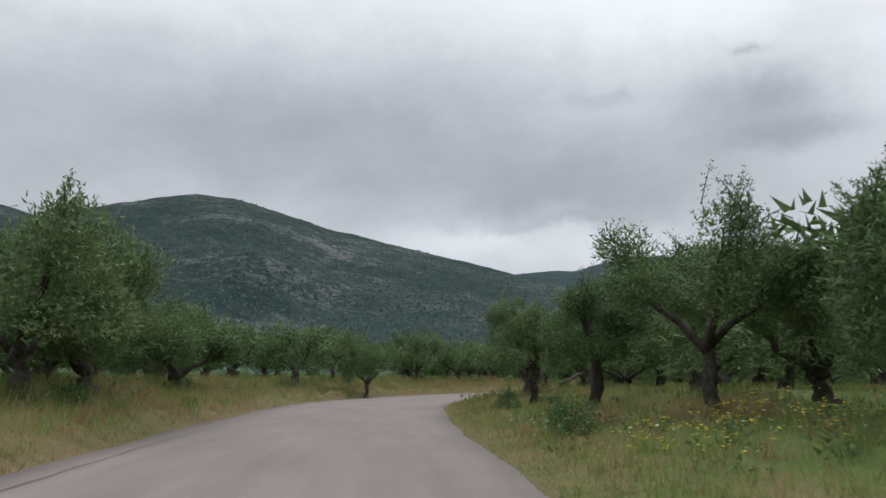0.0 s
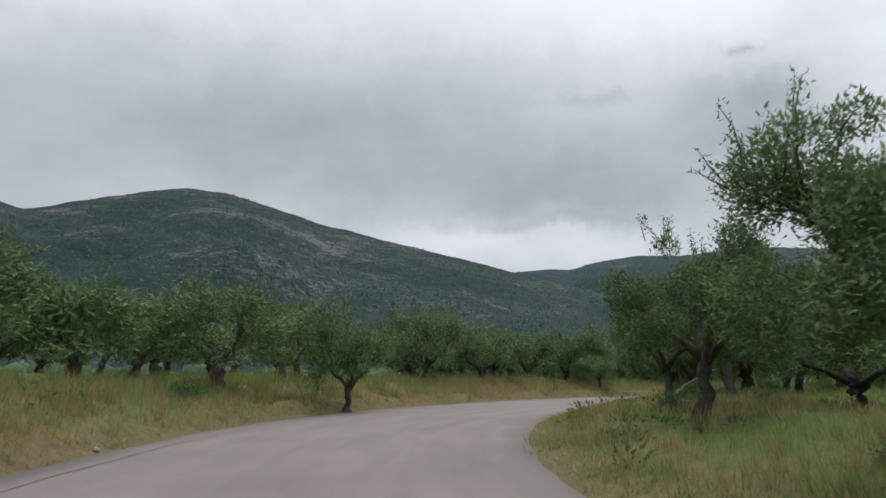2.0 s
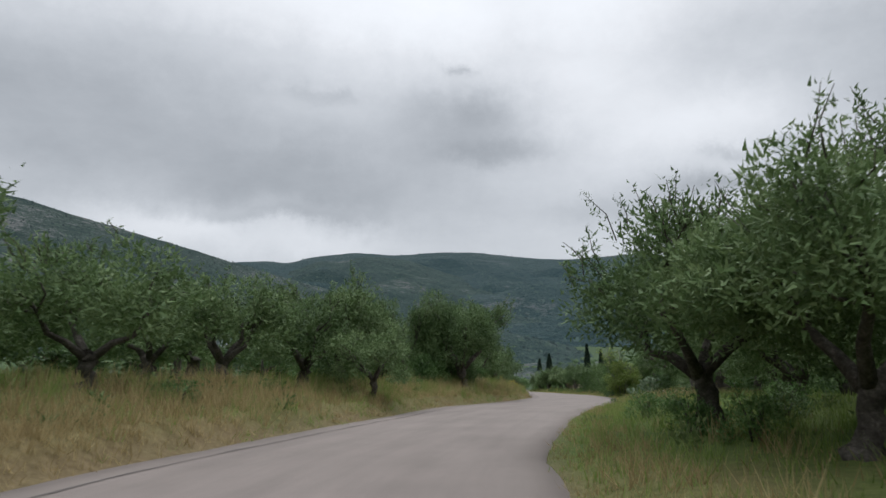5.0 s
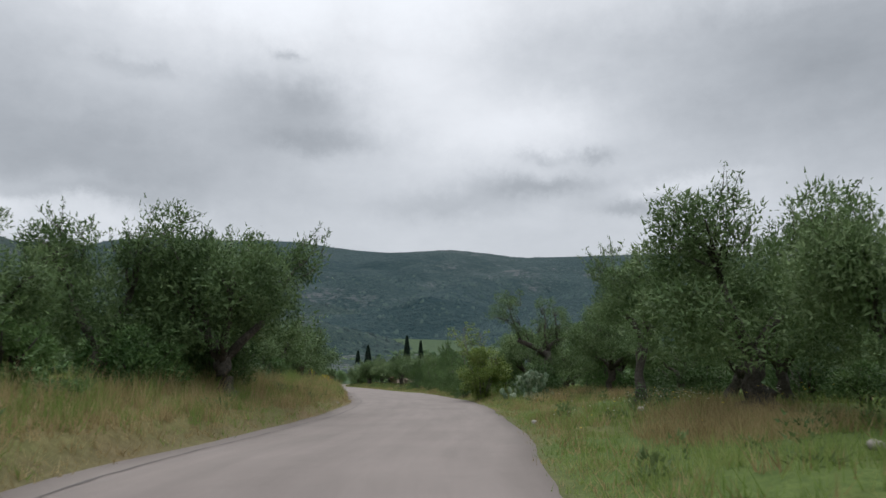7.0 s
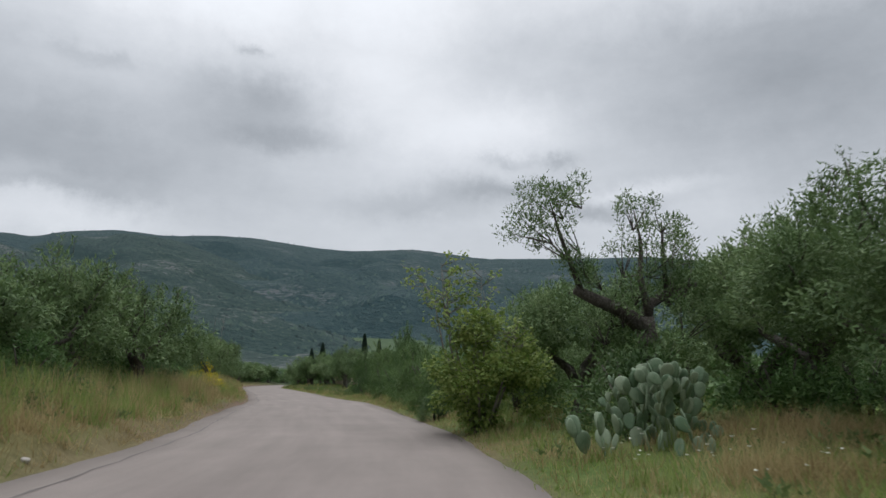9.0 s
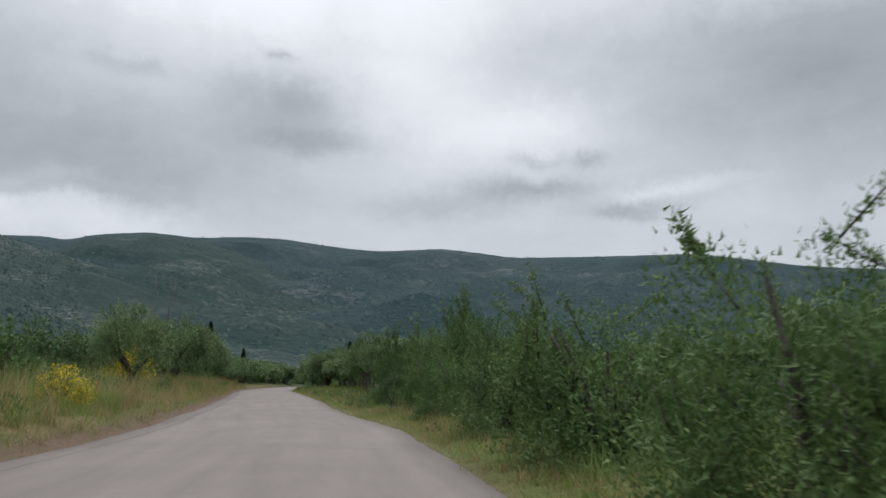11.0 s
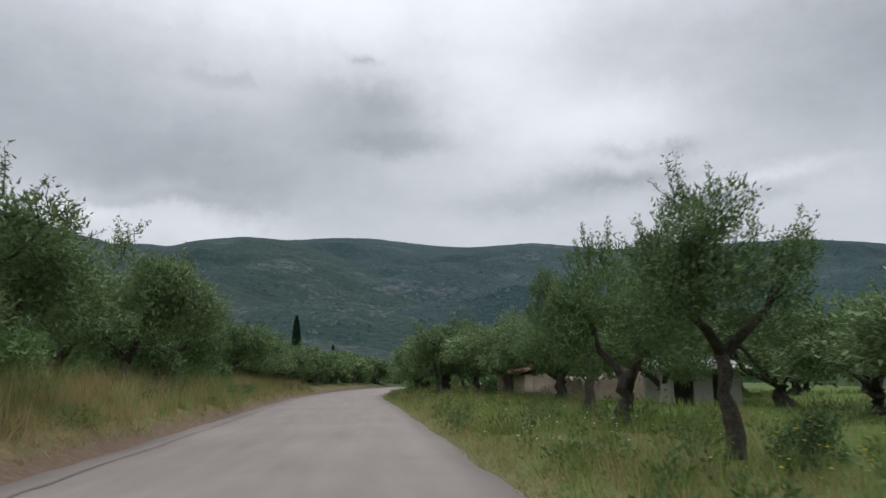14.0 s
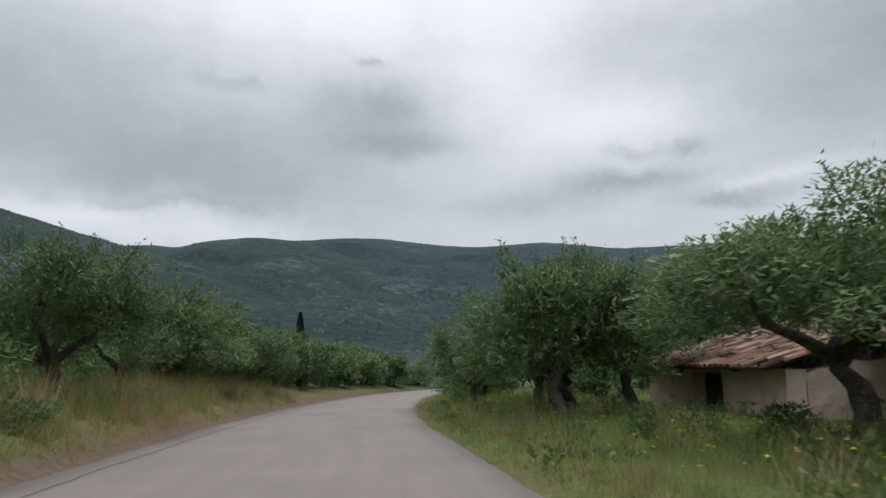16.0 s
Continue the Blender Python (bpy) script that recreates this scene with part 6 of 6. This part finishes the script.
def build_flowers(name, label, mat, spots, size, height, seed):
    """Flower heads on thin stalks, in drifts."""
    rng = np.random.RandomState(seed)
    P = []
    for cx, cy, r, n in spots:
        a, q = rng.uniform(0, 6.283, n), r * np.sqrt(rng.rand(n))
        P.append(np.stack([cx + np.cos(a) * q, cy + np.sin(a) * q], 1))
    P = np.concatenate(P)
    side, st = lane_coords(P[:, 0], P[:, 1])
    P = P[beside(side, st) > 3.7]
    z = land(P[:, 0], P[:, 1]) + height * rng.uniform(0.6, 1.25, len(P))
    n = len(P)
    c = np.stack([P[:, 0], P[:, 1], z], 1)
    s = size * rng.uniform(0.6, 1.4, n)
    V, F = [], []
    t = rng.uniform(0, 6.283, n)
    ring = [np.stack([np.cos(t + k * 1.0472) * s, np.sin(t + k * 1.0472) * s, s * (0.5 if k % 2 else 0.1)], 1) for k in range(6)]
    V = np.stack([c] + [c + r for r in ring] + [c - np.array([0, 0, 0.25 * size])], 1)
    tri = [(0, 1 + k, 1 + (k + 1) % 6) for k in range(6)] + [(7, 1 + (k + 1) % 6, 1 + k) for k in range(6)]
    F = (np.array(tri)[None] + (np.arange(n) * 8)[:, None, None]).reshape(-1, 3)
    tagged(new(name, mesh_from(name, V.reshape(-1, 3), F, mat)), label, "flowers", kind="stuff")
    V, F = blades(rng, P[:, 0], P[:, 1], z - land(P[:, 0], P[:, 1]) + 0.03, 0.008, 1, 0.0, 0.02)
    stalks = new(name.split("_")[0] + "_flower_stalks", mesh_from("flower_stalks", V, F, GREEN_GRASS))
    tagged(stalks, "thin green flower stalks in the meadow", "flowers", kind="stuff")


build_flowers("yellow_flowers", "yellow wild flowers scattered in the grass", YELLOW_PETAL,
              ((2.6, 1.4, 1.5, 110), (4.0, 2.8, 1.6, 90), (1.8, 1.4, 0.9, 40), (62.8, 127.4, 2.2, 150), (64.6, 128.6, 1.6, 150), (65.8, 130.4, 1.6, 120), (66.0, 132.6, 2.2, 80), (46.0, 126.0, 2.0, 60), (48.4, 131.0, 1.6, 50), (52.5, 139.0, 2.0, 60), (65.0, 141.0, 1.6, 50), (70.5, 148.0, 2.0, 60), (75.0, 156.0, 2.2, 70),
               (76.5, 159.0, 1.8, 50), (70.6, 176.0, 2.2, 90), (26.5, 88.2, 1.2, 25), (25, 66, 4.0, 40)), 0.021, 0.52, 51)
build_flowers("white_flowers", "small white wild flowers in the grass", WHITE_PETAL,
              ((1.8, 6.0, 1.5, 40), (3.6, 2.2, 2.2, 60), (61.5, 128.5, 3.0, 110), (30.0, 69.5, 1.6, 60), (27.0, 67.0, 3.0, 40), (66.0, 138.0, 2.5, 60), (34.5, 79.0, 1.4, 30), (-8.5, 10.0, 1.2, 20), (9.5, 41.0, 2.0, 30)), 0.02, 0.42, 52)


def build_weeds():
    """Broad-leaved weeds and seedlings low in the verge."""
    rng = np.random.RandomState(61)
    P, A = [], []
    for n, s0, s1, lo, hi, left in ((260, 42, 262, 0.6, 7, True), (300, 42, 262, 0.5, 8, False), (240, 150, 262, 1.6, 6.5, True), (330, 165, 262, 0.4, 7.5, False)):
        x, y, d, st = verge_points(rng, n, s0, s1, lo, hi, left)
        z = land(x, y)
        for k in range(n):
            m = rng.randint(30, 65)
            r, h = rng.uniform(0.12, 0.34), rng.uniform(0.15, 0.55)
            q = rng.normal(size=(m, 3)) * np.array([r, r, 0]) * 0.6
            q[:, 2] = rng.uniform(0.03, h, m)
            P.append(q + np.array([x[k], y[k], z[k]]))
            A.append(unit(q * np.array([1, 1, 0.4]) + rng.normal(size=(m, 3)) * 0.08 + np.array([0, 0, 0.12])))
    p, a = np.concatenate(P), np.concatenate(A)
    b = unit(np.cross(a, rng.normal(size=(len(p), 3))))
    ln = rng.uniform(0.05, 0.12, len(p))
    tagged(new("weeds", leaf_mesh("weeds", p, a, b, ln, ln * 0.45, WEED_LEAF, True)), "leafy green weeds low in the verge", "weeds", kind="stuff")


build_weeds()
